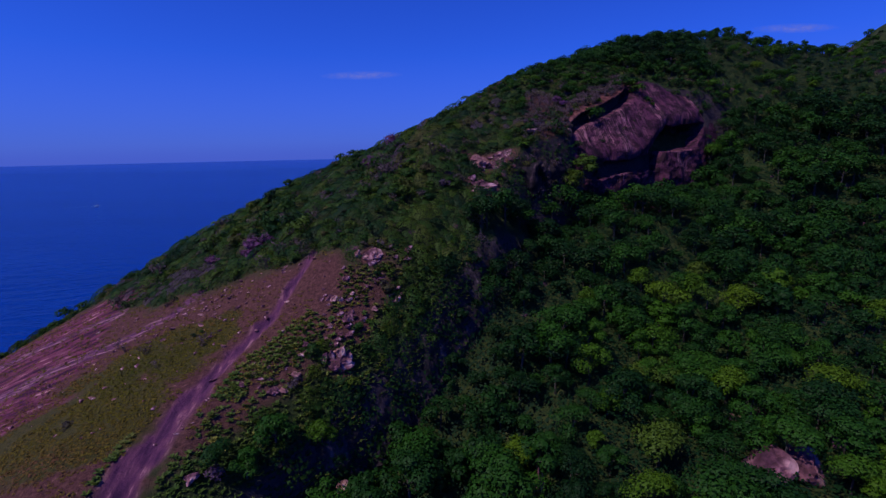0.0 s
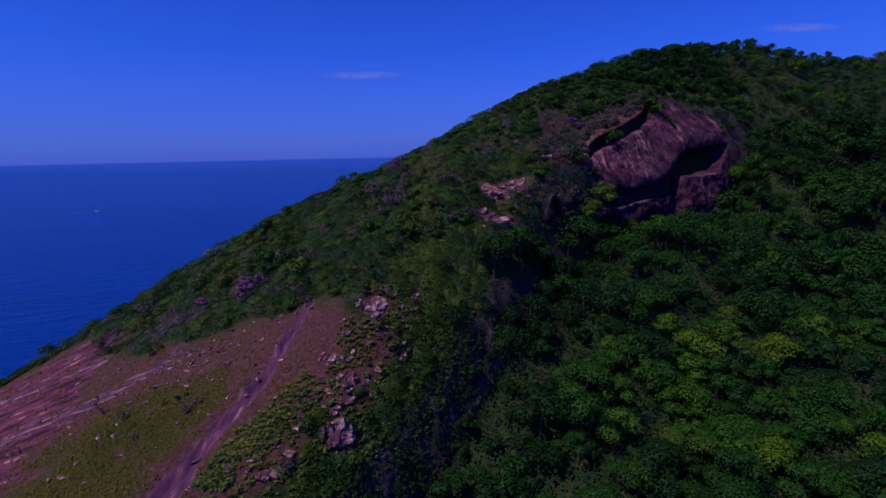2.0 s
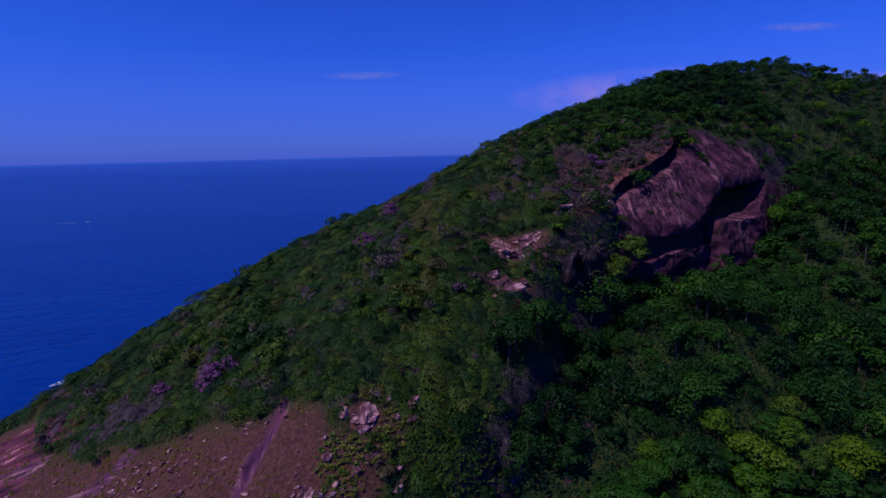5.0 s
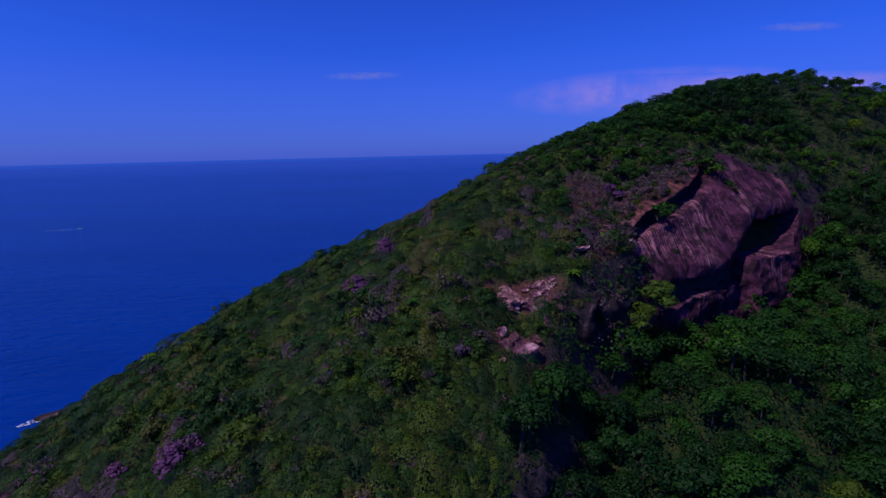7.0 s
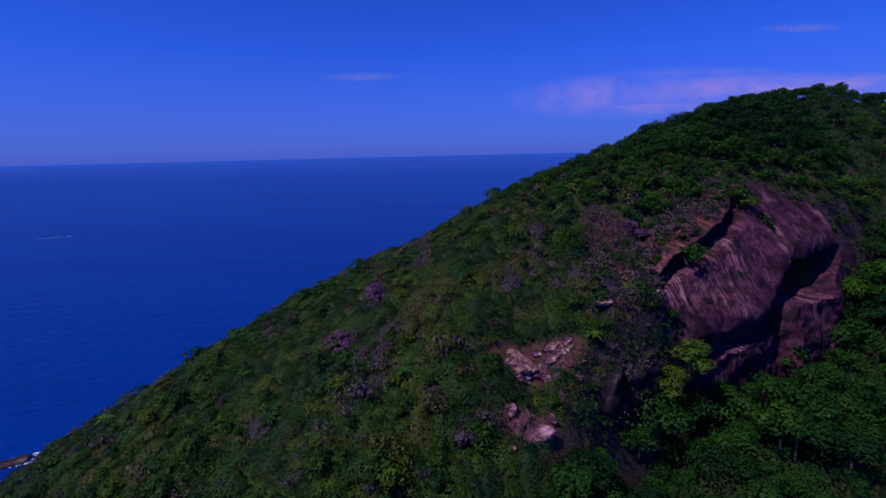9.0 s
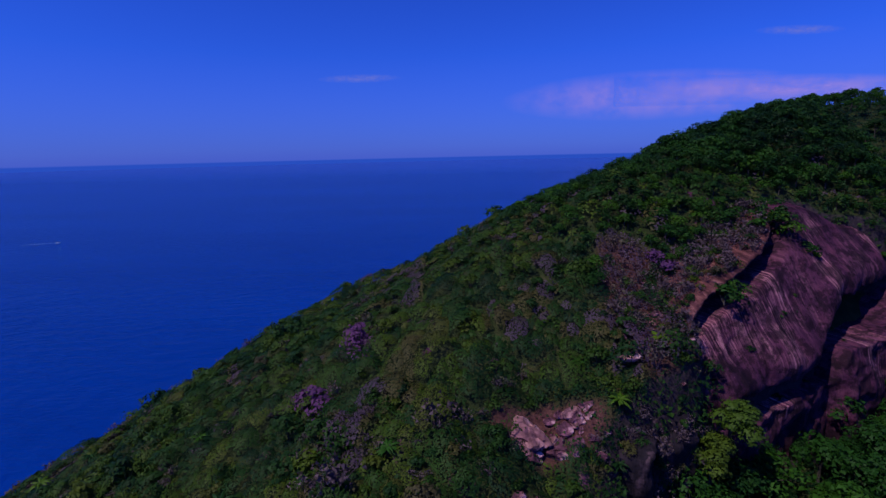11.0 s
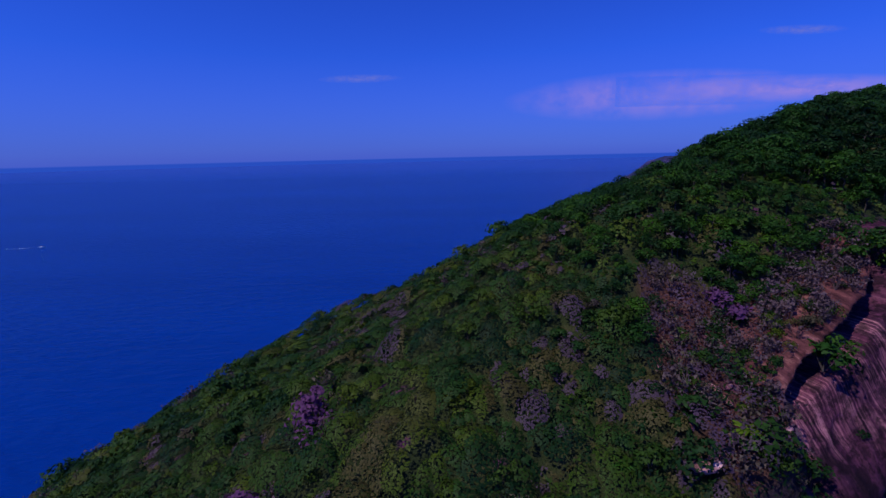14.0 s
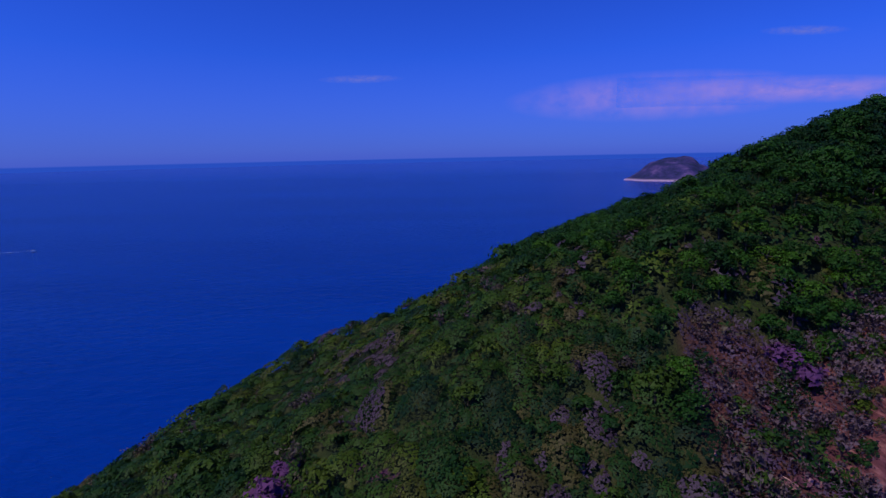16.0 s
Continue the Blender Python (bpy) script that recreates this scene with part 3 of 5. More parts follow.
# broken rock showing between the plants of the rib
rng = np.random.default_rng(71)
for k in range(46):
    y = rng.uniform(68, 98)
    x = float(rib_edge(y)) - rng.uniform(9, 18)
    w = rng.uniform(0.35, 1.0)
    rock("rock_outcrop", x, y, (w * rng.uniform(1, 1.7), w, w * rng.uniform(0.5, 0.9)), rng.uniform(0, 180), m_rock if k % 5 else m_pale, "small broken pinkish rock between rosette plants", 0.4, k, group="broken rocks of the rib")

# loose red rock on the scar beside the crack
rng = np.random.default_rng(73)
for k in range(36):
    x, y = rng.normal(31, 5.0), rng.normal(144, 6.0)
    if float(scar_zone(np.array([x]), np.array([y]))[0]) < 0.3 or y < 140 + 0.48 * (x - 38) - 4:
        continue
    w = rng.uniform(0.3, 0.9)
    rock("rock_outcrop", x, y, (w * rng.uniform(1, 1.8), w, w * rng.uniform(0.5, 0.9)), rng.uniform(0, 180), m_rock if k % 4 else m_pale, "small reddish rock on half bare slope", 0.35, k, group="broken rocks of the scar")

# the low islet off the shore, and the rocks beside it
rock("islet", -134.5, 190, (6, 2.4, 1.9), 28, m_wall, "low wave-washed rock islet off the shore", 0.35, 4, z=0.0)
m_foam, n, l, b = material("foam", 0.7)
foam_noise = noise_node(n, l, 0.5, 5, 0.7)
l.new(ramp(n, l, foam_noise.outputs["Fac"], [(0.47, grey(0.0)), (0.6, grey(0.9))]).outputs["Color"], b.inputs["Alpha"])
b.inputs["Base Color"].default_value = (0.8, 0.82, 0.85, 1)


def foam_patch(name, x, y, rx, ry, turn, label):
    a = np.linspace(0, 2 * np.pi, 33)[:-1]
    edge_r = 1 + 0.35 * np.sin(a * 3 + x) + 0.2 * np.sin(a * 7 + y)
    v = np.concatenate([[[0, 0, 0]], np.stack([rx * edge_r * np.cos(a), ry * edge_r * np.sin(a), 0 * a], -1)])
    f = np.array([(0, 1 + k, 1 + (k + 1) % 32) for k in range(32)])
    ob = new(name, arrays_mesh(name, v, f))
    ob.data.materials.append(m_foam)
    ob.matrix_basis = pose(x, y, 0.12, 0, 0, turn)
    return tagged(ob, label, "surf", kind="stuff")


foam_patch("surf", -134.5, 189.5, 7.5, 3.0, 28, "white surf round the rock islet")

# a far island on the horizon, with pale surf-washed rock at its foot
gx, gy = np.meshgrid(np.linspace(-1, 1, 60), np.linspace(-1, 1, 40))
rr = np.hypot(gx, gy)
hump = np.clip(1 - rr**1.1, -0.1, 1) * (0.85 + 0.6 * fbm(gx, gy, 0.7, 70)) + 0.05 * fbm(gx, gy, 0.15, 72)
isle = new("island", grid_mesh("island", np.linspace(-1, 1, 60), np.linspace(-1, 1, 40), hump))
isle.matrix_basis = pose(775, 1690, 0, 0, 0, -20) @ Matrix.Diagonal((165, 110, 98, 1))
m_isle, n, l, b = material("hazed_island", 0.95)
im = noise_node(n, l, 3.5, 6, 0.65)
hz = n.new("ShaderNodeSeparateXYZ")
l.new(n.new("ShaderNodeTexCoord").outputs["Object"], hz.inputs["Vector"])
# distance haze is put into these blue-violet colours
isl = ramp(n, l, im.outputs["Fac"], [(0.42, (0.016, 0.022, 0.065)), (0.55, (0.036, 0.032, 0.115)), (0.7, (0.11, 0.07, 0.18))]).outputs["Color"]
low = ramp(n, l, hz.outputs["Z"], [(0.04, (1, 1, 1)), (0.09, (0, 0, 0))]).outputs["Color"]
l.new(mixed(n, l, low, isl, (0.36, 0.25, 0.36)), b.inputs["Base Color"])
isle.data.materials.append(m_isle)
tagged(isle, "far rocky island with scrub on its top", "island", kind="structure")

# a motor boat far out, with its wake
m_hull, n, l, b = material("white_hull", 0.4)
b.inputs["Base Color"].default_value = (0.75, 0.77, 0.8, 1)


def boat(x, y, turn):
    base = tagged(new("motor_boat"), "small white motor boat far out at sea", "boat")
    bm = bmesh.new()
    ring = []
    for t, w in ((-4.5, 1.3), (-1.5, 1.5), (2, 1.2), (4.2, 0.4), (5, 0.05)):
        ring.append([bm.verts.new((t, s * w * k, z)) for s, k, z in ((-1, 0.7, -0.3), (-1, 1, 0.9), (1, 1, 0.9), (1, 0.7, -0.3))])
    for p, q2 in zip(ring, ring[1:]):
        for k in range(4):
            bm.faces.new((p[k], p[(k + 1) % 4], q2[(k + 1) % 4], q2[k]))
    bm.faces.new(ring[0])
    bm.faces.new(ring[-1][::-1])
    bmesh.ops.recalc_face_normals(bm, faces=bm.faces)
    hull_me = bpy.data.meshes.new("hull")
    bm.to_mesh(hull_me)
    bm.free()
    hull = new("hull", hull_me)
    bm = bmesh.new()
    bmesh.ops.create_cube(bm, size=1, matrix=pose(-0.6, 0, 1.5) @ Matrix.Diagonal((2.6, 1.7, 1.2, 1)))
    bmesh.ops.bevel(bm, geom=bm.edges[:], offset=0.2, segments=2, affect="EDGES")
    cab_me = bpy.data.meshes.new("cabin")
    bm.to_mesh(cab_me)
    bm.free()
    cabin = new("cabin", cab_me)
    for ob in (hull, cabin):
        ob.data.materials.append(m_hull)
        ob.parent = base
    base.matrix_basis = pose(x, y, 0.2, 0, 0, turn) @ Matrix.Scale(0.6, 4)
    return base


boat(-462, 634, 14)
wake = new("wake", arrays_mesh("wake", np.array([[0, -0.5, 0], [0, 0.5, 0], [-22, 1.4, 0], [-22, -1.4, 0], [-52, 0.8, 0], [-52, -0.8, 0]]), np.array([[0, 1, 2, 3], [3, 2, 4, 5]])))
wake.matrix_basis = pose(-465, 633.3, 0.25, 0, 0, 14) @ Matrix.Scale(0.7, 4)
wake.data.materials.append(m_foam)
tagged(wake, "thin white wake behind the motor boat", "wake", kind="stuff")

# thin high clouds, far behind everything
m_cloud, n, l, b = material("thin_cloud", 1.0)
n.remove(b)
tc = n.new("ShaderNodeTexCoord")
wisps = noise_node(n, l, 2.2, 6, 0.6, coords=tc.outputs["Object"], squash=(2.4, 1, 0.5))
sx = n.new("ShaderNodeSeparateXYZ")
l.new(tc.outputs["Object"], sx.inputs["Vector"])
rad = n.new("ShaderNodeVectorMath")
rad.operation = "LENGTH"
l.new(tc.outputs["Object"], rad.inputs[0])
soft_edge = ramp(n, l, rad.outputs["Value"], [(0.2, grey(0.8)), (1.0, grey(0))]).outputs["Color"]
dens = ramp(n, l, wisps.outputs["Fac"], [(0.28, grey(0)), (0.60, grey(1.0))]).outputs["Color"]
alpha = mixed(n, l, 1.0, soft_edge, dens, "MULTIPLY")
clear, glow, both = n.new("ShaderNodeBsdfTransparent"), n.new("ShaderNodeEmission"), n.new("ShaderNodeMixShader")
glow.inputs["Color"].default_value, glow.inputs["Strength"].default_value = (0.46, 0.34, 1.0, 1), 0.95
l.new(alpha, both.inputs[0])
l.new(clear.outputs[0], both.inputs[1])
l.new(glow.outputs[0], both.inputs[2])
l.new(both.outputs[0], n["Material Output"].inputs["Surface"])


def cloud(x, z, rx, rz, label="thin pink cirrus cloud high over the sea", tilt=0):
    v = np.array([[-1, 0, -1], [1, 0, -1], [1, 0, 1], [-1, 0, 1]], float)
    ob = new("cloud", arrays_mesh("cloud", v, np.array([[0, 1, 2, 3]])))
    ob.data.materials.append(m_cloud)
    ob.matrix_basis = pose(x, 4600, z, 0, tilt, 0) @ Matrix.Diagonal((rx, 1, rz, 1))
    ob.visible_shadow = False
    return tagged(ob, label, "cloud", kind="structure")


cloud(2050, 590, 1500, 230, tilt=-1.5)
cloud(3300, 620, 1700, 130)
m_wisp = m_cloud.copy()
m_wisp.node_tree.nodes["Emission"].inputs["Color"].default_value = (0.22, 0.28, 1.0, 1)
m_wisp.node_tree.nodes["Emission"].inputs["Strength"].default_value = 0.86
for x, z, rx, rz in ((-720, 790, 400, 40), (3250, 1120, 420, 45)):
    wisp = cloud(x, z, rx, rz)
    wisp.data.materials.clear()
    wisp.data.materials.append(m_wisp)
# added glowing sheet that lightens the far water as haze would
m_mist, n, l, b = material("glow_veil", 1.0)
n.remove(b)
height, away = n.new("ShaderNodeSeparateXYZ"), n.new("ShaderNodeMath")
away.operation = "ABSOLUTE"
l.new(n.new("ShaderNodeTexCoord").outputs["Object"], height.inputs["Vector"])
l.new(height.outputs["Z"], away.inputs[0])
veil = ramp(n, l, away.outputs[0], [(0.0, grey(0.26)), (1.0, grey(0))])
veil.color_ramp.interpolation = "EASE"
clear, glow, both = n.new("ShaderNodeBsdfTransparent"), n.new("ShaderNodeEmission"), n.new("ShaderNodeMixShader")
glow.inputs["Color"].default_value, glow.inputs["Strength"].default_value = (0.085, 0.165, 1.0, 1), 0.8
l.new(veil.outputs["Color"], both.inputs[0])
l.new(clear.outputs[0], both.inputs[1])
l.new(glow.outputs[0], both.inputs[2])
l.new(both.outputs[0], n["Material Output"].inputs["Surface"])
mist = cloud(0, 66, 9000, 75, "glowing haze sheet where sea meets sky")
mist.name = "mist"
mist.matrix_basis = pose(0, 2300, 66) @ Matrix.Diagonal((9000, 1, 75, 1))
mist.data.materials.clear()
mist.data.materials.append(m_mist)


# ---- plants ----
def leaf_material(name, per_tree, stops, gloss=0.55):
    """Foliage: a colour for each plant, varied a little from leaf to leaf."""
    m, n, l, b = material(name, gloss)
    if per_tree == "object":
        source = n.new("ShaderNodeObjectInfo").outputs["Random"]
    else:
        a = n.new("ShaderNodeAttribute")
        a.attribute_name = "tint"
        source = a.outputs["Fac"]
    c = ramp(n, l, source, stops).outputs["Color"]
    geo = n.new("ShaderNodeNewGeometry")
    vary = ramp(n, l, geo.outputs["Random Per Island"], [(0.0, grey(0.80)), (0.5, grey(0.98)), (1.0, (1.18, 1.16, 1.08))]).outputs["Color"]
    c = mixed(n, l, 1.0, c, vary, "MULTIPLY")
    l.new(c, b.inputs["Base Color"])
    b.inputs["Specular IOR Level"].default_value = 0.10
    tl, mx = n.new("ShaderNodeBsdfTranslucent"), n.new("ShaderNodeMixShader")
    l.new(c, tl.inputs["Color"])
    mx.inputs[0].default_value = 0.22
    l.new(b.outputs[0], mx.inputs[1])
    l.new(tl.outputs[0], mx.inputs[2])
    l.new(mx.outputs[0], n["Material Output"].inputs["Surface"])
    return m


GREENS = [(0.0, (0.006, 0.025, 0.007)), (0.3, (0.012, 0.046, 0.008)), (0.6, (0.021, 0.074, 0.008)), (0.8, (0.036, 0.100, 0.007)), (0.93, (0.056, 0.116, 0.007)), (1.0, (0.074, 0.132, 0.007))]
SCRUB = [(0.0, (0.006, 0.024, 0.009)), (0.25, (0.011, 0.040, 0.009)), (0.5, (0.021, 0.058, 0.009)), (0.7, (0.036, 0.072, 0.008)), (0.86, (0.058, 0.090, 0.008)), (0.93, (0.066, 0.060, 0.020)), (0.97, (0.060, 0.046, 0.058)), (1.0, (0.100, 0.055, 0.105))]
m_leaf_one, m_leaf_all = leaf_material("tree_leaf", "object", GREENS), leaf_material("forest_leaf", "stuff", GREENS)
m_scrub_one, m_scrub_all = leaf_material("shrub_leaf", "object", SCRUB), leaf_material("scrub_leaf", "stuff", SCRUB)
m_dry = leaf_material("dry_twig", "object", [(0.0, (0.10, 0.070, 0.085)), (1.0, (0.15, 0.10, 0.12))], 0.9)
m_dry_all = leaf_material("dry_scrub", "stuff", [(0.0, (0.085, 0.060, 0.075)), (0.6, (0.13, 0.09, 0.10)), (1.0, (0.10, 0.085, 0.06))], 0.9)
m_bloom = leaf_material("bloom", "object", [(0.0, (0.110, 0.042, 0.125)), (1.0, (0.165, 0.060, 0.150))], 0.8)
m_lime = leaf_material("bright_leaf", "object", [(0.0, (0.044, 0.092, 0.011)), (1.0, (0.066, 0.102, 0.012))])
m_bark, n, l, b = material("bark", 0.95)
bk = noise_node(n, l, 3.0, 5, 0.7, squash=(1, 1, 0.3))
l.new(ramp(n, l, bk.outputs["Fac"], [(0.3, (0.025, 0.02, 0.018)), (0.7, (0.09, 0.075, 0.07))]).outputs["Color"], b.inputs["Base Color"])


def unit(v):
    return v / np.maximum(np.linalg.norm(v, axis=-1, keepdims=True), 1e-9)


def leaves(rng, p, nrm, size, loose=0.30):
    """Irregular three-cornered leaf sprays at p, facing roughly nrm."""
    k = len(p)
    nrm = unit(nrm + rng.normal(0, loose, (k, 3)))
    t = unit(np.cross(nrm, rng.normal(size=(k, 3))))
    u = np.cross(nrm, t)
    s = (size * rng.uniform(0.6, 1.35, k))[:, None]
    corners = [(-0.9, -0.55), (1.0, -0.15), (-0.15, 0.95)]
    out = []
    for a, c in corners:
        ja, jc = rng.uniform(0.7, 1.25, (k, 1)), rng.uniform(0.7, 1.25, (k, 1))
        out.append(p + s * (a * ja * t + c * jc * u) + nrm * s * rng.uniform(-0.25, 0.25, (k, 1)))
    return np.stack(out, 1).reshape(-1, 3)


def soft_normals(lv, way, share=0.62):
    """Leaf normals between the leaf's own and the crown's surface, which makes foliage read as soft masses."""
    own = unit(np.cross(lv[1::3] - lv[0::3], lv[2::3] - lv[0::3]))
    return np.repeat(unit(share * unit(way) + (1 - share) * own), 3, 0)


def set_normals(me, normals):
    me.polygons.foreach_set("use_smooth", np.ones(len(me.polygons), bool))
    layer = me.attributes.new("custom_normal", "FLOAT_VECTOR", "POINT")
    layer.data.foreach_set("vector", np.ascontiguousarray(normals, np.float32).ravel())
    me.update()


def stem_normals(v, f):
    total = np.zeros_like(v)
    face = np.cross(v[f[:, 1]] - v[f[:, 0]], v[f[:, 2]] - v[f[:, 0]])
    for k in range(f.shape[1]):
        np.add.at(total, f[:, k], face)
    return unit(total)


def crown(rng, r, low_z, top_z, count, size, lobes):
    """A crown of several uneven lobes, leafed on the outside, open between."""
    span = top_z - low_z
    ang = rng.uniform(0, 2 * np.pi, lobes)
    rad = r * 0.74 * np.sqrt(rng.uniform(0, 1, lobes))
    rad[0] *= 0.3
    lr = r * rng.uniform(0.30, 0.52, lobes)
    cz = top_z - lr * 0.75 - span * 0.95 * (rad / r) ** 1.6 * rng.uniform(0.4, 1.2, lobes)
    centre = np.stack([rad * np.cos(ang), rad * np.sin(ang), cz], -1)
    pick = rng.choice(lobes, count, p=lr**2 / (lr**2).sum())
    way = unit(rng.normal(size=(count, 3)) + [0, 0, 0.65])
    reach = lr[pick][:, None] * rng.uniform(0.72, 1.08, (count, 1)) * (1 + 0.12 * np.sin(way[:, :1] * 9 + pick[:, None]))
    p = centre[pick] + way * reach * [1, 1, 0.72]
    lv = leaves(rng, p, way + [0, 0, 0.35], size)
    return lv, centre, soft_normals(lv, way + [0, 0, 0.25])


def rod(a, b2, ra, rb, sides=6):
    """A tapered stem from a to b2."""
    a, b2 = np.asarray(a, float), np.asarray(b2, float)
    w = unit(b2 - a)
    t = unit(np.cross(w, [0.3, 0.9, 0.2]))
    u = np.cross(w, t)
    ang = np.linspace(0, 2 * np.pi, sides + 1)[:-1]
    ring = np.cos(ang)[:, None] * t + np.sin(ang)[:, None] * u
    v = np.concatenate([a + ra * ring, b2 + rb * ring])
    f = np.array([(k, (k + 1) % sides, sides + (k + 1) % sides, sides + k) for k in range(sides)])
    return v, f


def join(parts):
    vs, fs, base = [], [], 0
    for v, f in parts:
        vs.append(v)
        fs.append(f + base)
        base += len(v)
    return np.concatenate(vs), np.concatenate(fs)


def tris(count):
    return np.arange(3 * count).reshape(-1, 3)


def halved(f):
    """Four-cornered faces cut in two."""
    return np.concatenate([f[:, [0, 1, 2]], f[:, [0, 2, 3]]])


def tree_parts(seed, r, h, count, size, lobes=8):
    rng = np.random.default_rng(seed)
    lv, centre, nr = crown(rng, r, h * 0.30, h, count, size, lobes)
    fork = np.array([rng.uniform(-0.3, 0.3), rng.uniform(-0.3, 0.3), h * 0.45])
    stems = [rod((0, 0, -0.8), fork, 0.24, 0.15, 7)]
    for c in centre[:6]:
        stems.append(rod(fork, fork + (c - fork) * 0.9, 0.11, 0.035, 5))
    return lv, join(stems), nr


TREES = [tree_parts(200 + k, r, h, 1800, 0.205, lb + 3) for k, (r, h, lb) in enumerate([(3.6, 6.6, 9), (4.2, 7.2, 11), (3.0, 6.2, 7), (3.4, 7.6, 8), (4.6, 6.8, 12), (2.7, 5.6, 7)])]
FAR_TREES = [tree_parts(220 + k, r, h, 900, 0.27, lb + 3) for k, (r, h, lb) in enumerate([(3.6, 6.6, 9), (4.2, 7.2, 11), (3.0, 6.2, 7), (3.4, 7.6, 8), (4.6, 6.8, 12), (2.7, 5.6, 7)])]
LOW_TREES = [tree_parts(240 + k, r, h, 620, 0.33, lb + 3) for k, (r, h, lb) in enumerate([(4.4, 6.4, 8), (5.0, 6.8, 9), (3.8, 6.0, 7), (4.2, 7.2, 8), (5.2, 6.0, 9), (3.6, 6.6, 6)])]
SHRUBS = []
for k, (r, h, lb) in enumerate([(1.9, 1.9, 6), (1.6, 1.5, 5), (2.2, 2.2, 7), (1.4, 1.7, 4), (1.8, 2.5, 6)]):
    rng = np.random.default_rng(300 + k)
    lv, centre, nr = crown(rng, r, 0.1, h, 260, 0.19, lb + 3)
    SHRUBS.append((lv, join([rod((0, 0, -0.4), c, 0.05, 0.02, 3) for c in centre[:4]]), nr))
BARE = []
for k in range(4):
    rng = np.random.default_rng(400 + k)
    rods, tips = [], []
    for _ in range(6):
        e = np.array([rng.normal(0, 0.55), rng.normal(0, 0.55), rng.uniform(0.9, 1.7)])
        rods.append(rod((0, 0, -0.3), e, 0.05, 0.03, 3))
        for _ in range(3):
            e2 = e + np.array([rng.normal(0, 0.42), rng.normal(0, 0.42), rng.uniform(0.1, 0.7)])
            rods.append(rod(e * rng.uniform(0.6, 1.0), e2, 0.03, 0.015, 3))
            tips.append(e2)
    tips = np.repeat(np.array(tips), 4, 0) + rng.normal(0, 0.25, (72, 3))
    lv = leaves(rng, tips, rng.normal(size=(72, 3)), 0.19)
    BARE.append((lv, join(rods), soft_normals(lv, tips - [0, 0, 0.6], 0.5)))


# where plants stand
def scatter(seed, x0, x1, y0, y1, step, jitter=0.48):
    rng = np.random.default_rng(seed)
    x, y = np.meshgrid(np.arange(x0, x1, step), np.arange(y0, y1, step * 0.87))
    x = x + (np.arange(x.shape[0]) % 2 * step / 2)[:, None]
    x, y = x + rng.uniform(-jitter, jitter, x.shape) * step, y + rng.uniform(-jitter, jitter, x.shape) * step
    return x.ravel(), y.ravel(), rng


def on_cliff(x, y, front=3.0):
    back, along = face_offset(x, y)
    z = land(x, y)
    edge, _ = distance_to_line(along, z, list(zip(CRACK_S, CRACK_Z)))
    right = edge * np.sign(np.interp(z, CRACK_Z, CRACK_S) - along) < 0.1
    return right & (z < np.interp(along, RIM_S, RIM_Z) + 0.3) & (along > -5) & (along < 63) & (back > -front) & (back < np.interp(along, [-3, 10, 30, 45, 64], [3, 7, 13, 10, 4]))


def wood_zone(x, y):
    """Tall wood: the valley right of the rib, and the hill's upper right."""
    valley = (x > rib_edge(y) + np.interp(y, [60, 64, 80, 96, 120], [1.0, 2.5, 2.0, -5, -7])) & (y < np.minimum(cliff_foot(x), 400)) & ((x > 15) | (y < 117))
    crest = (x > 100) & (y >= cliff_foot(x))
    return valley | crest


def crest_zone(x, y):
    """Low wood over the cliff and along the crest."""
    return (y > cliff_foot(x)) & (y > 150 - 0.10 * x) & (x > 22 - (y - 160) * 0.3) & ~((x > 100) & (y >= cliff_foot(x)))


def wing_zone(x, y):
    """The steep dark wall left of the granite dome, too steep for much to grow."""
    back, along = face_offset(x, y)
    return smooth(-24, -19, along) * smooth(3, -1, along) * smooth(-14, -10, back) * smooth(0, -3, back)


def mauve_zone(x, y):
    """Leafless mauve scrub over the upper end of the bare slope."""
    return smooth(1.2, 0.6, np.hypot((x + 60) / 13, (y - 108) / 6) + 0.8 * fbm(x, y, 7, 15))


def clumps(x, y, step, seed):
    """For each spot the bush that covers it: offset from its middle in radii, radius, and two random numbers."""
    i, j = np.floor(x / step), np.floor(y / step)
    best = [np.full(len(x), 9.0), 0 * x, 0 * x, 0 * x, 0 * x, 0 * x]
    for di in (-1, 0, 1):
        for dj in (-1, 0, 1):
            a, b2 = i + di, j + dj
            h = [np.modf(np.abs(np.sin(a * p + b2 * q3 + seed) * 43758.5453))[0] for p, q3 in ((127.1, 311.7), (269.5, 183.3), (113.5, 271.9), (246.1, 124.6), (69.3, 412.7))]
            radius = step * (0.50 + 0.50 * h[2] ** 1.5)
            dx, dy = (x - (a + h[0]) * step) / radius, (y - (b2 + h[1]) * step) / radius
            d = np.hypot(dx, dy)
            new_best = d < best[0]
            best = [np.where(new_best, v, old) for v, old in zip((d, dx, dy, radius, h[3], h[4]), best)]
    return best


def in_view(x, y):
    """The stretch of the headland that can be overlooked from the flight."""
    return (np.abs(x) < 1.0 * (y + 12)) & (y < np.where(x < 0, 208, np.where(x < 100, 212, 235))) & (land(x, y) > 1.0) & (y > 50)


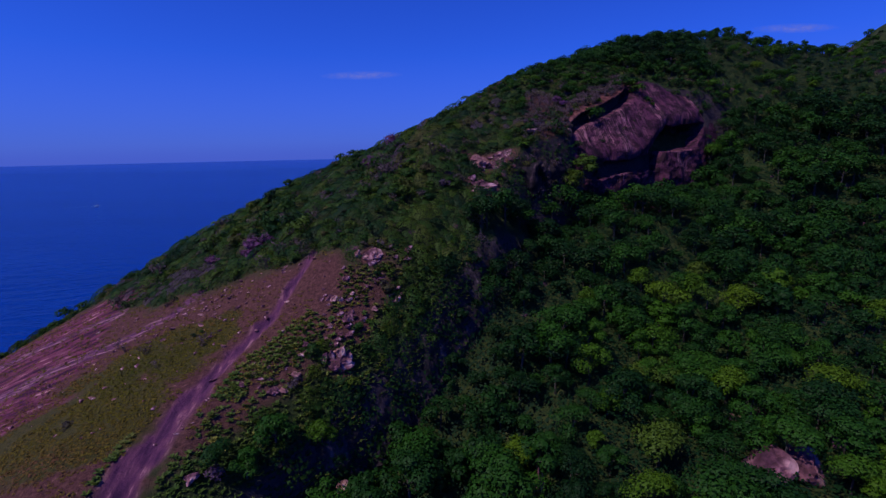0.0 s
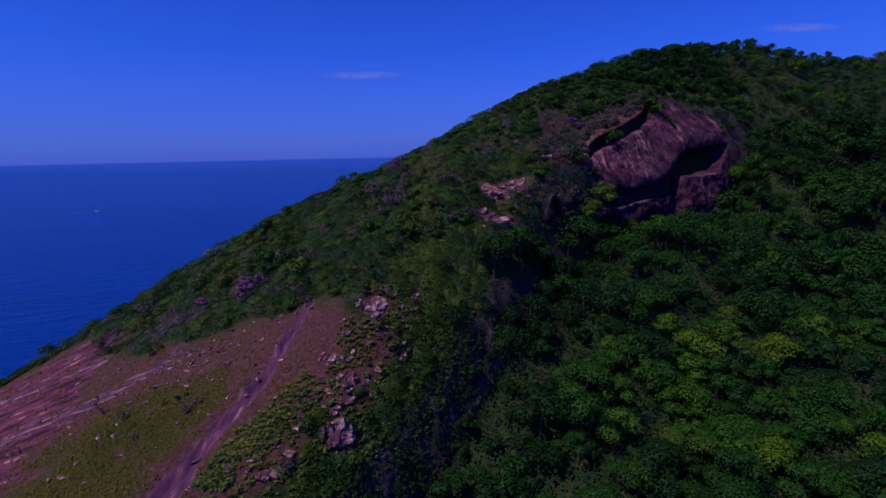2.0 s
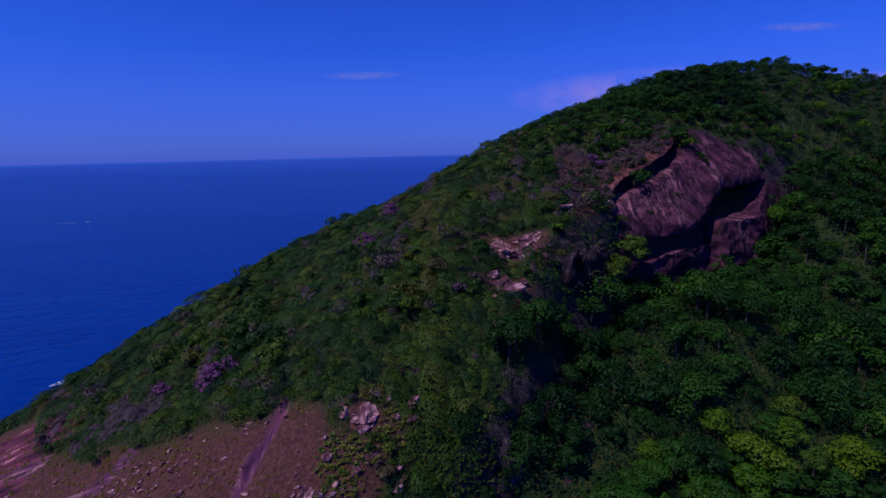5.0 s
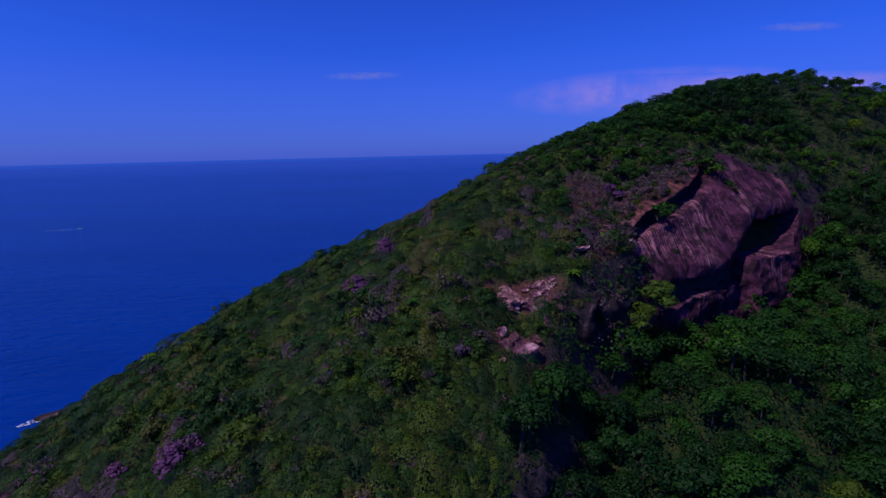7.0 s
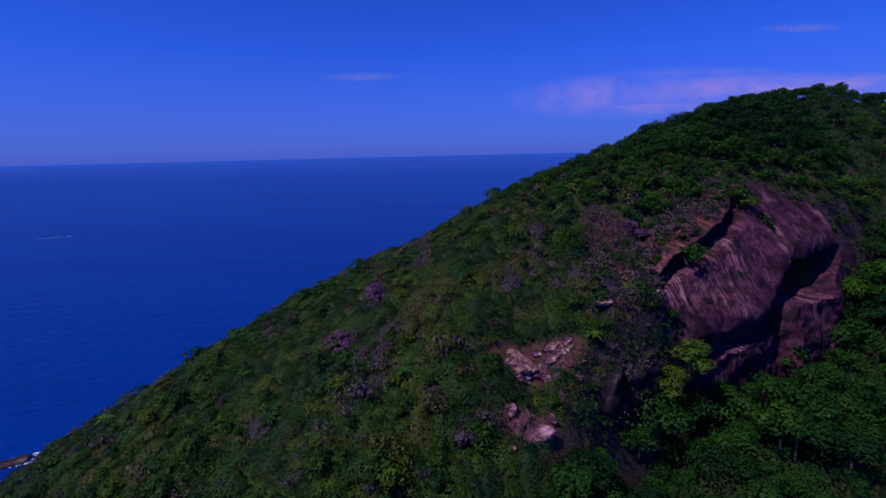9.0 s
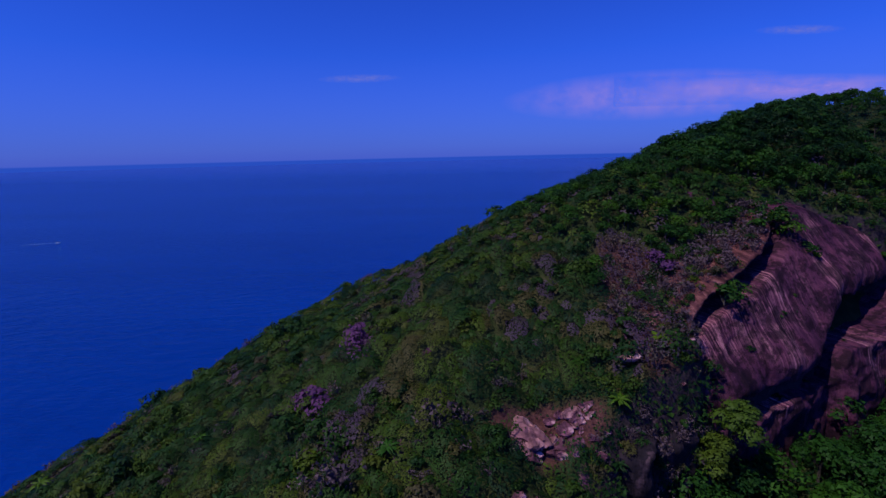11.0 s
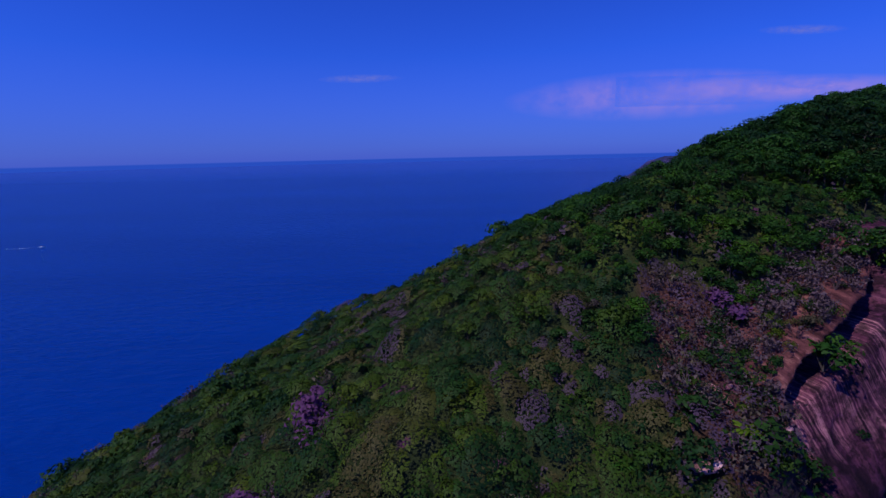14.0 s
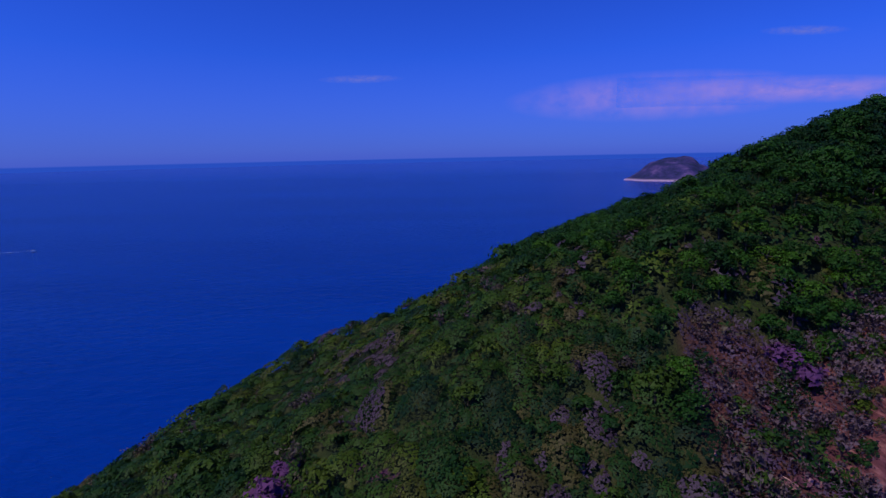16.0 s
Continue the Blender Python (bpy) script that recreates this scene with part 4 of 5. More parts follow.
wx, wy, rng = scatter(11, -40, 232, 50, 236, 5.0)
keep = in_view(wx, wy) & wood_zone(wx, wy) & ~on_cliff(wx, wy, 2.5) & (np.hypot((wx - 49) / 8, (wy - 61) / 5) > 1) & (np.hypot(wx - 34, wy - 68) > 6.5) & (np.hypot(wx - 4.0, wy - 102.0) > 5.5)
wx, wy = wx[keep], wy[keep]
tall = rng.uniform(0.62, 1.45, len(wx)) * np.where(wy > cliff_foot(wx), 0.52, 0.95) * (0.9 + 0.5 * (value_noise(wx, wy, 18, 80) - 0.4))
cx, cy, rng2 = scatter(12, -40, 110, 140, 232, 2.75)
keep = in_view(cx, cy) & crest_zone(cx, cy) & ~on_cliff(cx, cy, 0.0) & (scar_zone(cx, cy) < 0.5)
cx, cy = cx[keep], cy[keep]
crest_from = len(wx)
small = rng2.uniform(0.28, 0.53, len(cx)) * np.where((cy > 176) & (cx > 52), 1.5, 1.0)
wx, wy, tall = np.concatenate([wx, cx]), np.concatenate([wy, cy]), np.concatenate([tall, small])
wz = ground_z(wx, wy)
turn = rng.uniform(0, 360, len(wx))
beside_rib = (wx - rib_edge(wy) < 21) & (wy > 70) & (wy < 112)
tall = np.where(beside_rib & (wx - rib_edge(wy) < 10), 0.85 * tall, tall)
kind = rng.integers(0, len(TREES), len(wx))
# trees beside the rib get low tints: the rib's shade as leaf colour
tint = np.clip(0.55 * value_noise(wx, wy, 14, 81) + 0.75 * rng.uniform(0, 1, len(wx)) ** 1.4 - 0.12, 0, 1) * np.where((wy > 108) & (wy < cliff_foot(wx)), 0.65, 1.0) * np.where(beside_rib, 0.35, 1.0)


def placed(v, x, y, z, turn_deg, s):
    c, sn = np.cos(np.radians(turn_deg)) * s, np.sin(np.radians(turn_deg)) * s
    return np.stack([c * v[:, 0] - sn * v[:, 1] + x, sn * v[:, 0] + c * v[:, 1] + y, v[:, 2] * s + z], -1)


def plant_meshes(prefix, table, leaf_mat, stem_mat=None):
    out = []
    for lv, (sv, sf), nr in table:
        a, s = arrays_mesh("crown", lv, tris(len(lv) // 3), False), arrays_mesh("trunk", sv, sf)
        a.materials.append(leaf_mat)
        s.materials.append(stem_mat or m_bark)
        set_normals(a, nr)
        out.append((a, s))
    return out


def plant(name, meshes, label, category, group="", parts=("crown", "trunk")):
    base = tagged(new(name), label, category, group)
    for part_name, me in zip(parts, meshes):
        piece = new(part_name, me)
        piece.parent = base
        if part_name == "twig_crown":
            tagged(piece, kind="stuff")
    return base


def plant_all(name, table, meshes, rows, label, category, group, parts=("crown", "trunk")):
    """One thing for each row (x, y, z, turn, scale, kind); the first of a kind is copied."""
    first = {}
    for x, y, z, t, s, k in rows:
        m = pose(x, y, z, 0, 0, t) @ Matrix.Scale(s, 4)
        if k in first:
            copy_thing(first[k], m).matrix_basis = m
        else:
            first[k] = plant(name, meshes[k], label, category, group, parts)
            first[k].matrix_basis = m


def thicket(name, table, rows, tints, leaf_mat, label, category, stem_mat=None):
    """Many plants beyond count, leaves and stems of all in one mesh."""
    lv = np.concatenate([placed(table[k][0], x, y, z, t, s) for x, y, z, t, s, k in rows])
    lt = np.concatenate([np.full(len(table[k][0]), c) for (*_, k), c in zip(rows, tints)])
    sv, sf = join([(placed(table[k][1][0], x, y, z, t, s), table[k][1][1]) for x, y, z, t, s, k in rows])
    me = arrays_mesh(name, np.concatenate([lv, sv]), np.concatenate([tris(len(lv) // 3), halved(sf) + len(lv)]), False)
    me.materials.append(leaf_mat)
    me.materials.append(stem_mat or m_bark)
    which = np.zeros(len(me.polygons), np.int32)
    which[len(lv) // 3 :] = 1
    me.polygons.foreach_set("material_index", which)
    layer = me.attributes.new("tint", "FLOAT", "POINT")
    layer.data.foreach_set("value", np.concatenate([lt, np.zeros(len(sv))]).astype(np.float32))
    ln = np.concatenate([placed(table[k][2], 0, 0, 0, t, 1) for *_, t, _, k in rows])
    set_normals(me, np.concatenate([ln, stem_normals(sv, sf)]))
    return tagged(new(name, me), label, category, kind="stuff")


rows = list(zip(wx.tolist(), wy.tolist(), wz.tolist(), turn.tolist(), tall.tolist(), kind.tolist()))
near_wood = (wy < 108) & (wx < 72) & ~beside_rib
near_ids = np.flatnonzero(near_wood)[:290]
near_set = set(near_ids.tolist())
plant_all("tree", TREES, plant_meshes("tree", TREES, m_leaf_one), [rows[k] for k in near_ids], "broad-leaved green tree in the dense valley wood", "tree", "trees of the valley wood")
far_ids = [k for k in range(len(rows)) if k not in near_set]
valley = [k for k in far_ids if k < crest_from]
crest = [k for k in far_ids if k >= crest_from]
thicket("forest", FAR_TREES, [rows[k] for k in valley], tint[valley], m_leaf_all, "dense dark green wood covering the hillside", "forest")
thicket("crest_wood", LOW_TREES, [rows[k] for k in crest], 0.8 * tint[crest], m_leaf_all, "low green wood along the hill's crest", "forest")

# scrub on the seaward slope and round the cliff
bx, by, rng = scatter(21, -140, 60, 84, 215, 1.95)
slab = slab_zone(bx, by)
rib = (bx > rib_edge(by) - 18) & (bx < rib_edge(by) + 3) & (by < 125)
keep = in_view(bx, by) & ~wood_zone(bx, by) & (~crest_zone(bx, by) | (scar_zone(bx, by) > 0.45)) & ~on_cliff(bx, by, -1.0) & (slab < 0.35 + 0.0 * bx)
keep &= rng.uniform(0, 1, len(bx)) < np.where(scar_zone(bx, by) > 0.4, 0.72, 0.12 + 0.50 * smooth(0.42, 0.62, value_noise(bx, by, 9, 93)))
keep &= rng.uniform(0, 1, len(bx)) > np.maximum(0.9 * rocky_zone(bx, by), 0.85 * wing_zone(bx, by))
keep &= ~(rib & (by < 104) & (rng.uniform(0, 1, len(bx)) < 0.7))
bx, by = bx[keep], by[keep]
bz, turn = ground_z(bx, by), rng.uniform(0, 360, len(bx))
size = np.where(rng.uniform(0, 1, len(bx)) < 0.10, rng.uniform(1.25, 1.8, len(bx)), rng.uniform(0.55, 1.05, len(bx))) * (0.7 + 0.6 * value_noise(bx, by, 9, 90))
kind = rng.integers(0, len(SHRUBS), len(bx))
dry = (rng.uniform(0, 1, len(bx)) < 0.7 * mauve_zone(bx, by)) | (rng.uniform(0, 1, len(bx)) < 0.07 + 0.40 * smooth(0.58, 0.8, value_noise(bx, by, 7, 91))) | ((scar_zone(bx, by) > 0.4) & (rng.uniform(0, 1, len(bx)) < 0.55))
tint = np.clip(0.5 * value_noise(bx, by, 8, 92) + 0.8 * rng.uniform(0, 1, len(bx)) - 0.12, 0, 0.96)
rows = list(zip(bx.tolist(), by.tolist(), bz.tolist(), turn.tolist(), size.tolist(), kind.tolist()))
green = np.flatnonzero(~dry)
near = green[(by[green] < 122) & (bx[green] > -52)][:260]
far = np.array(sorted(set(green.tolist()) - set(near.tolist())))
plant_all("shrub", SHRUBS, plant_meshes("shrub", SHRUBS, m_scrub_one), [rows[k] for k in near], "low green shrub on the scrubby slope", "shrub", "shrubs above the bare slope", ("crown", "stem"))
thicket("scrub", SHRUBS, [rows[k] for k in far], tint[far], m_scrub_all, "dense low scrub covering the seaward slope", "scrub")
bare_rows = [(*rows[k][:5], int(k) % len(BARE)) for k in np.flatnonzero(dry)]
bare_near = [r_ for r_ in bare_rows if r_[1] < 128][:90]
bare_set = set(bare_near)
bare_far = [r_ for r_ in bare_rows if r_ not in bare_set]
plant_all("bare_shrub", BARE, plant_meshes("bare_shrub", BARE, m_dry, m_dry), bare_near, "leafless grey-mauve shrub with fine twigs", "shrub", "leafless shrubs", ("twig_crown", "stem"))
thicket("dry_scrub", BARE, bare_far, [0.5 + 0.5 * math.sin(7 * r_[0]) for r_ in bare_far], m_dry_all, "leafless grey-mauve scrub among green bushes", "scrub", m_dry)


# a low tangle that fills the ground between shrubs and under the wood
rng = np.random.default_rng(61)
ux, uy = rng.uniform(-140, 215, 210000), rng.uniform(55, 222, 210000)
woods = wood_zone(ux, uy) | (crest_zone(ux, uy) & (scar_zone(ux, uy) < 0.3))
ux, uy = ux[woods], uy[woods]
fx, fy = rng.uniform(-140, 60, 830000), rng.uniform(66, 215, 830000)
fine_ones = ~wood_zone(fx, fy) & (~crest_zone(fx, fy) | (scar_zone(fx, fy) > 0.3))
spray = np.concatenate([np.full(len(ux), 0.34), np.full(fine_ones.sum(), 0.175)])
ux, uy = np.concatenate([ux, fx[fine_ones]]), np.concatenate([uy, fy[fine_ones]])
s0 = slab_zone(ux, uy)
off = rib_edge(uy) - ux
rib = (off < 18) & (off > 1) & (uy < 97)
lot = rng.uniform(0, 1, len(ux))
keep = in_view(ux, uy) & (s0 < 0.35) & (lot > np.maximum(0.92 * rocky_zone(ux, uy), 0.4 * wing_zone(ux, uy))) & (~rib | (value_noise(ux, uy, 4, 115) < np.where(off < 10, 0.66, 0.45))) & ~on_cliff(ux, uy, 1.5) & (lot > 0.55 * scar_zone(ux, uy))
ux, uy, spray = ux[keep], uy[keep], spray[keep]
in_wood = wood_zone(ux, uy)
# bushes of all sizes stand shoulder to shoulder, large ones over small ones
d1, dx1, dy1, r1, a1, b1 = clumps(ux, uy, 3.4, 3.1)
d2, dx2, dy2, r2, a2, b2 = clumps(ux, uy, 1.7, 8.7)
top1, top2 = (0.45 + 0.65 * a1) * r1 * np.sqrt(np.clip(1 - (d1 / 1.15) ** 2, 0, 1)) * (b1 > 0.35), (0.4 + 0.5 * a2) * r2 * np.sqrt(np.clip(1 - (d2 / 1.2) ** 2, 0, 1))
big_one = top1 > top2
dome, ddx, ddy = np.maximum(top1, top2), np.where(big_one, dx1, dx2), np.where(big_one, dy1, dy2)
pick = np.where(big_one, b1 / 0.65 - 0.54, b2)
grow = rng.uniform(0, 1, len(ux))
uz = ground_z(ux, uy) + np.where(in_wood, 2.6 * np.sqrt(grow), (0.08 + dome * (0.88 + 0.16 * grow)) * smooth(0.35, 0.05, slab_zone(ux, uy)))
e = 0.6
slope = np.stack([land(ux - e, uy) - land(ux + e, uy), land(ux, uy - e) - land(ux, uy + e), np.full(len(ux), 2 * e)], -1)
bulge = np.stack([ddx, ddy, 0 * ux], -1) * np.where(in_wood, 0, 0.95)[:, None]
lv = leaves(rng, np.stack([ux, uy, uz], -1), unit(slope) + bulge, spray, 0.26)
me = arrays_mesh("undergrowth", lv, tris(len(ux)), False)
set_normals(me, soft_normals(lv, unit(slope) + 1.15 * bulge, 0.86))
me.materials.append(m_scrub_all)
layer = me.attributes.new("tint", "FLOAT", "POINT")
shade = np.clip(0.60 * value_noise(ux, uy, 10, 111) + 0.78 * pick - 0.20 + 0.06 * rng.uniform(-1, 1, len(ux)), 0, 0.90)
drier = value_noise(ux, uy, 8, 113) + 0.55 * pick
shade = np.where(drier > 1.20, 0.98, np.where(drier > 1.10, 0.93, shade))
shade = np.where(mauve_zone(ux, uy) * (0.4 + 0.6 * pick) > 0.5, 0.98, shade)
shade = np.where((scar_zone(ux, uy) > 0.3) & (pick > 0.45), 0.96 + 0.03 * pick, shade)
off = rib_edge(uy) - ux
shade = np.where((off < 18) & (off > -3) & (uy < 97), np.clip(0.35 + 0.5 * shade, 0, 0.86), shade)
# near-black tints before the wing imitate the shadow lying there
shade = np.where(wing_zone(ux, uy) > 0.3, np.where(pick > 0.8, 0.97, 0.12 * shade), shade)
# below the trees the tint is cut to paint in canopy shade
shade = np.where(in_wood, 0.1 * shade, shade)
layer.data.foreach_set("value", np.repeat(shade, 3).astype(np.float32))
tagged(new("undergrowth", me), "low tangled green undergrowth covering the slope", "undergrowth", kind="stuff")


def wall_plants(seed, count, origin, way, length, low, high, label):
    """Hanging plants rooted in the joints of a standing rock face."""
    rng = np.random.default_rng(seed)
    s0, h0 = rng.uniform(0, length, count * 3), rng.uniform(low, high, count * 3)
    ok = value_noise(s0, h0 * 0.8, 3.0, seed) > 0.40
    s0, h0 = s0[ok][:count], h0[ok][:count]
    px0, py0 = origin[0] + way[0] * s0, origin[1] + way[1] * s0
    # slide each root along the outward way until the ground is down at its height
    t0 = np.full(len(s0), -6.0)
    for _ in range(28):
        t0 = np.where(ground_z(px0 + way[1] * t0, py0 - way[0] * t0) > h0, t0 + 0.5, t0)
    ok = (t0 > -5.5) & (t0 < 6)
    s0, h0, px0, py0, t0 = s0[ok], h0[ok], px0[ok], py0[ok], t0[ok]
    p = np.stack([px0 + way[1] * (t0 + 0.5), py0 - way[0] * (t0 + 0.5), h0], -1) + rng.normal(0, 0.3, (len(s0), 3))
    me = arrays_mesh("wall_plants", leaves(rng, p, np.tile([way[1], -way[0], 0.8], (len(p), 1)), 0.34), tris(len(p)), False)
    me.materials.append(m_scrub_all)
    layer = me.attributes.new("tint", "FLOAT", "POINT")
    layer.data.foreach_set("value", np.repeat(np.clip(0.05 + 0.6 * value_noise(s0, h0, 2.5, seed + 1) + 0.15 * rng.uniform(-1, 1, len(p)), 0, 1), 3).astype(np.float32))
    return tagged(new("wall_plants", me), label, "plants", kind="stuff")


wall_plants(120, 4500, (-24.5, 58.5), (0.62, 0.78), 60, 6, 40, "hanging green plants in the joints of the rib")
wall_plants(130, 1500, (5.6, 124.3), (0.9, 0.436), 36, 36, 62, "hanging green plants on the rock wall")


def spot(x, y):
    return float(ground_z(np.array([x]), np.array([y]))[0])


# single plants that stand out
bloom_meshes = plant_meshes("bloom", SHRUBS, m_bloom)
for k, (x, y, s) in enumerate([(-44.5, 111, 1.5), (-46.5, 109.5, 1.2), (-42.5, 112, 1.1), (-15, 155, 1.1), (-15.5, 151, 1.3), (-21, 141, 1.5), (-23, 142.5, 1.1), (-14.5, 149.5, 1.2), (38.4, 154.3, 1.3), (36.8, 155.6, 1.0), (-56, 113, 1.0)]):
    p = plant("flowering_shrub", bloom_meshes[k % 5], "shrub covered in purple-pink blossom", "shrub", "flowering shrubs", ("crown", "stem"))
    p.matrix_basis = pose(x, y, spot(x, y), 0, 0, 40 * k) @ Matrix.Scale(1.3 * s, 4)
lime_meshes = plant_meshes("lime", TREES, m_lime)
for x, y, z, s, k, label in [
    (40.6, 136.0, 51.2, 1.35, 5, "bright yellow-green tree against the cliff's dark foot"), (36.7, 134.0, 47.0, 1.25, 2, "bright yellow-green tree against the cliff's dark foot"),
    (60.5, 108.5, 27.5, 0.85, 0, "bright yellow-green tree in the dark wood"), (42.5, 86.5, 12.2, 1.05, 4, "broad yellow-green tree in the dark wood"), (37.5, 85.5, 12.0, 0.95, 1, "broad yellow-green tree in the dark wood"),
    (34, 68, 7.0, 1.35, 1, "bright green rounded tree in the valley"), (57, 98, 25.5, 0.75, 2, "bright yellow-green tree in the dark wood")]:
    p = plant("bright_tree", lime_meshes[k], label, "tree")
    p.matrix_basis = pose(x, y, z, 0, 0, 50 * k) @ Matrix.Scale(s, 4)
wall_foot = plant_meshes("wall_foot_tree", TREES, m_leaf_one)
for k, (x, y, s) in enumerate([(27, 123, 0.9), (24.5, 121.3, 0.8), (30, 125, 0.9), (22, 123.5, 0.7), (32.8, 127, 0.95), (20, 120.5, 0.75), (34.5, 130, 0.8)]):
    p = plant("tree", wall_foot[k % 6], "dark green tree at the foot of a rock wall", "tree", "trees under the dark wall")
    p.matrix_basis = pose(x, y, spot(x, y) - 0.3, 0, 0, 70 * k) @ Matrix.Scale(s, 4)
for k, (x, y, s) in enumerate([(89.0, 161.6, 1.3), (91.5, 163.2, 1.25), (95.0, 165.0, 1.2), (97.5, 163.0, 1.3), (98.8, 167.2, 1.0), (92.4, 160.8, 1.65), (88.8, 159.0, 1.7), (86.0, 157.5, 1.3), (101.5, 169.0, 1.0)]):
    p = plant("tree", plant_meshes("foot_tree", [TREES[k % 6]], m_leaf_one)[0], "dark green tree leaning against the cliff's end", "tree", "trees at the cliff's end")
    p.matrix_basis = pose(x, y, spot(x, y) - 0.3, 0, 0, 60 * k) @ Matrix.Scale(s, 4)
dry_meshes = plant_meshes("dry", BARE, m_dry, m_dry)
for k, (x, y, s) in enumerate([(-56, 83, 0.8), (-44, 80.5, 0.9), (-43, 82, 0.7), (-50.5, 77, 0.6), (-66, 90, 0.8), (-63, 87.5, 0.7)]):
    p = plant("bare_shrub", dry_meshes[k % 4], "leafless grey shrub alone on the bare slope", "shrub", "shrubs on the bare slope", ("twig_crown", "stem"))
    p.matrix_basis = pose(x, y, spot(x, y), 0, 0, 55 * k) @ Matrix.Scale(s, 4)
for k, (x, y, s) in enumerate([(-58, 66, 0.55), (-47.5, 84.5, 0.5), (-49.5, 84, 0.4), (-46, 85, 0.4), (-62, 101, 0.8), (-60.5, 102, 0.6)]):
    p = plant("shrub", plant_meshes("slope_shrub", [SHRUBS[k % 5]], m_scrub_one)[0], "low green shrub alone on the bare slope", "shrub", "shrubs on the bare slope", ("crown", "stem"))
    p.matrix_basis = pose(x, y, spot(x, y), 0, 0, 55 * k) @ Matrix.Scale(s, 4)
green_meshes = plant_meshes("green", SHRUBS, m_scrub_one)
rng = np.random.default_rng(143)
for k in range(46):
    s0, h0 = rng.uniform(-22, -4), rng.uniform(44, 59)
    o0 = float(np.interp(h0, [42, 50, 56.5, 60], [4.6, 4.9, 4.2, 0.8])) - (0 if s0 > -16 else 0.44 * (-16 - s0)) - 0.2
    dry = k % 5 < 3
    p = plant("bare_shrub" if dry else "shrub", dry_meshes[k % 4] if dry else green_meshes[k % 5], "leafless mauve shrub rooted in a dark rock wall" if dry else "dark green shrub rooted in a rock wall", "shrub", "shrubs of the dark wall", ("twig_crown" if dry else "crown", "stem"))
    p.matrix_basis = pose(38 + 0.9 * s0 + 0.436 * o0, 140 + 0.436 * s0 - 0.9 * o0, h0, 18, 0, 53 * k) @ Matrix.Scale(rng.uniform(0.6, 1.1) if dry else rng.uniform(0.4, 0.9), 4)
rng = np.random.default_rng(140)
for k, (x, y, z) in enumerate(lip_at[rng.choice(len(lip_at), 280)].tolist()):
    dry = rng.uniform() < 0.6
    if dry:
        p = plant("bare_shrub", dry_meshes[k % 4], "leafless grey-mauve shrub with fine twigs", "shrub", "leafless shrubs", ("twig_crown", "stem"))
    else:
        p = plant("shrub", green_meshes[k % 5], "low green shrub at the edge of the crack", "shrub", "shrubs beside the crack", ("crown", "stem"))
    p.matrix_basis = pose(x, y, z - 0.1, 0, 0, 37 * k) @ Matrix.Scale(rng.uniform(0.7, 1.1) if dry else rng.uniform(0.4, 0.8), 4)
cliff_bush = plant_meshes("cliff_bush", SHRUBS, m_leaf_one)
rng = np.random.default_rng(147)
tiny = [(float(a), float(b2), float(c)) for a, b2, c in zip(rng.normal(24, 6, 34), rng.normal(62, 3.2, 34), rng.uniform(0.16, 0.42, 34)) if b2 > 57.5]
for k, (s0, h0, size0) in enumerate(tiny + [(10, 70.0, 1.9), (12.5, 70.6, 1.2), (31.5, 79.5, 1.9), (33, 77.0, 1.6), (35, 80.3, 1.7), (35.5, 75.0, 1.4), (28.5, 80.5, 1.5), (37, 73.5, 1.0), (12, 61.5, 0.7), (20, 58.5, 0.8), (33, 62.5, 0.6), (41, 69.0, 0.6), (26, 79.5, 1.4), (2, 60, 1.2), (46, 71.5, 0.8)]):
    o0 = 2.4 - 14.2 * max((h0 - 52) / 31, 0) ** 2 - (1.2 if s0 < 14 else 0)
    p = plant("cliff_bush", cliff_bush[k % 5], "green bush clinging to the granite cliff", "shrub", "bushes on the cliff", ("crown", "stem"))
    p.matrix_basis = pose(38 + 0.9 * s0 + 0.436 * (o0 - 0.4), 140 + 0.436 * s0 - 0.9 * (o0 - 0.4), h0 - 0.7, 0, 0, 70 * k) @ Matrix.Scale(size0, 4)


# palms: a short trunk and a head of arching fronds
def palm_parts(seed, trunk_h, fronds, reach):
    rng = np.random.default_rng(seed)
    strips, f, base = [], [], 0
    for k in range(fronds):
        a, lift, ln = 2 * np.pi * k / fronds + rng.uniform(-0.2, 0.2), rng.uniform(0.2, 1.1), reach * rng.uniform(0.8, 1.15)
        t = np.linspace(0, 1, 6)
        out_r, z = ln * t * np.cos(lift * (1 - 0.5 * t)), trunk_h + ln * (math.sin(lift) * t - 0.65 * t**2.2)
        w = 0.30 * np.sin(np.pi * np.clip(t * 0.9 + 0.08, 0, 1))
        c, s = math.cos(a), math.sin(a)
        for side in (-1, 1):
            strips.append(np.stack([np.stack([c * out_r, s * out_r, z], -1), np.stack([c * out_r - side * s * w, s * out_r + side * c * w, z - 0.6 * w], -1)], 1).reshape(-1, 3))
            f += [(base + 2 * i, base + 2 * i + 1, base + 2 * i + 3, base + 2 * i + 2) for i in range(5)]
            base += 12
    return np.concatenate(strips), np.array(f), rod((0, 0, -0.5), (0, 0, trunk_h), 0.16, 0.12, 7)


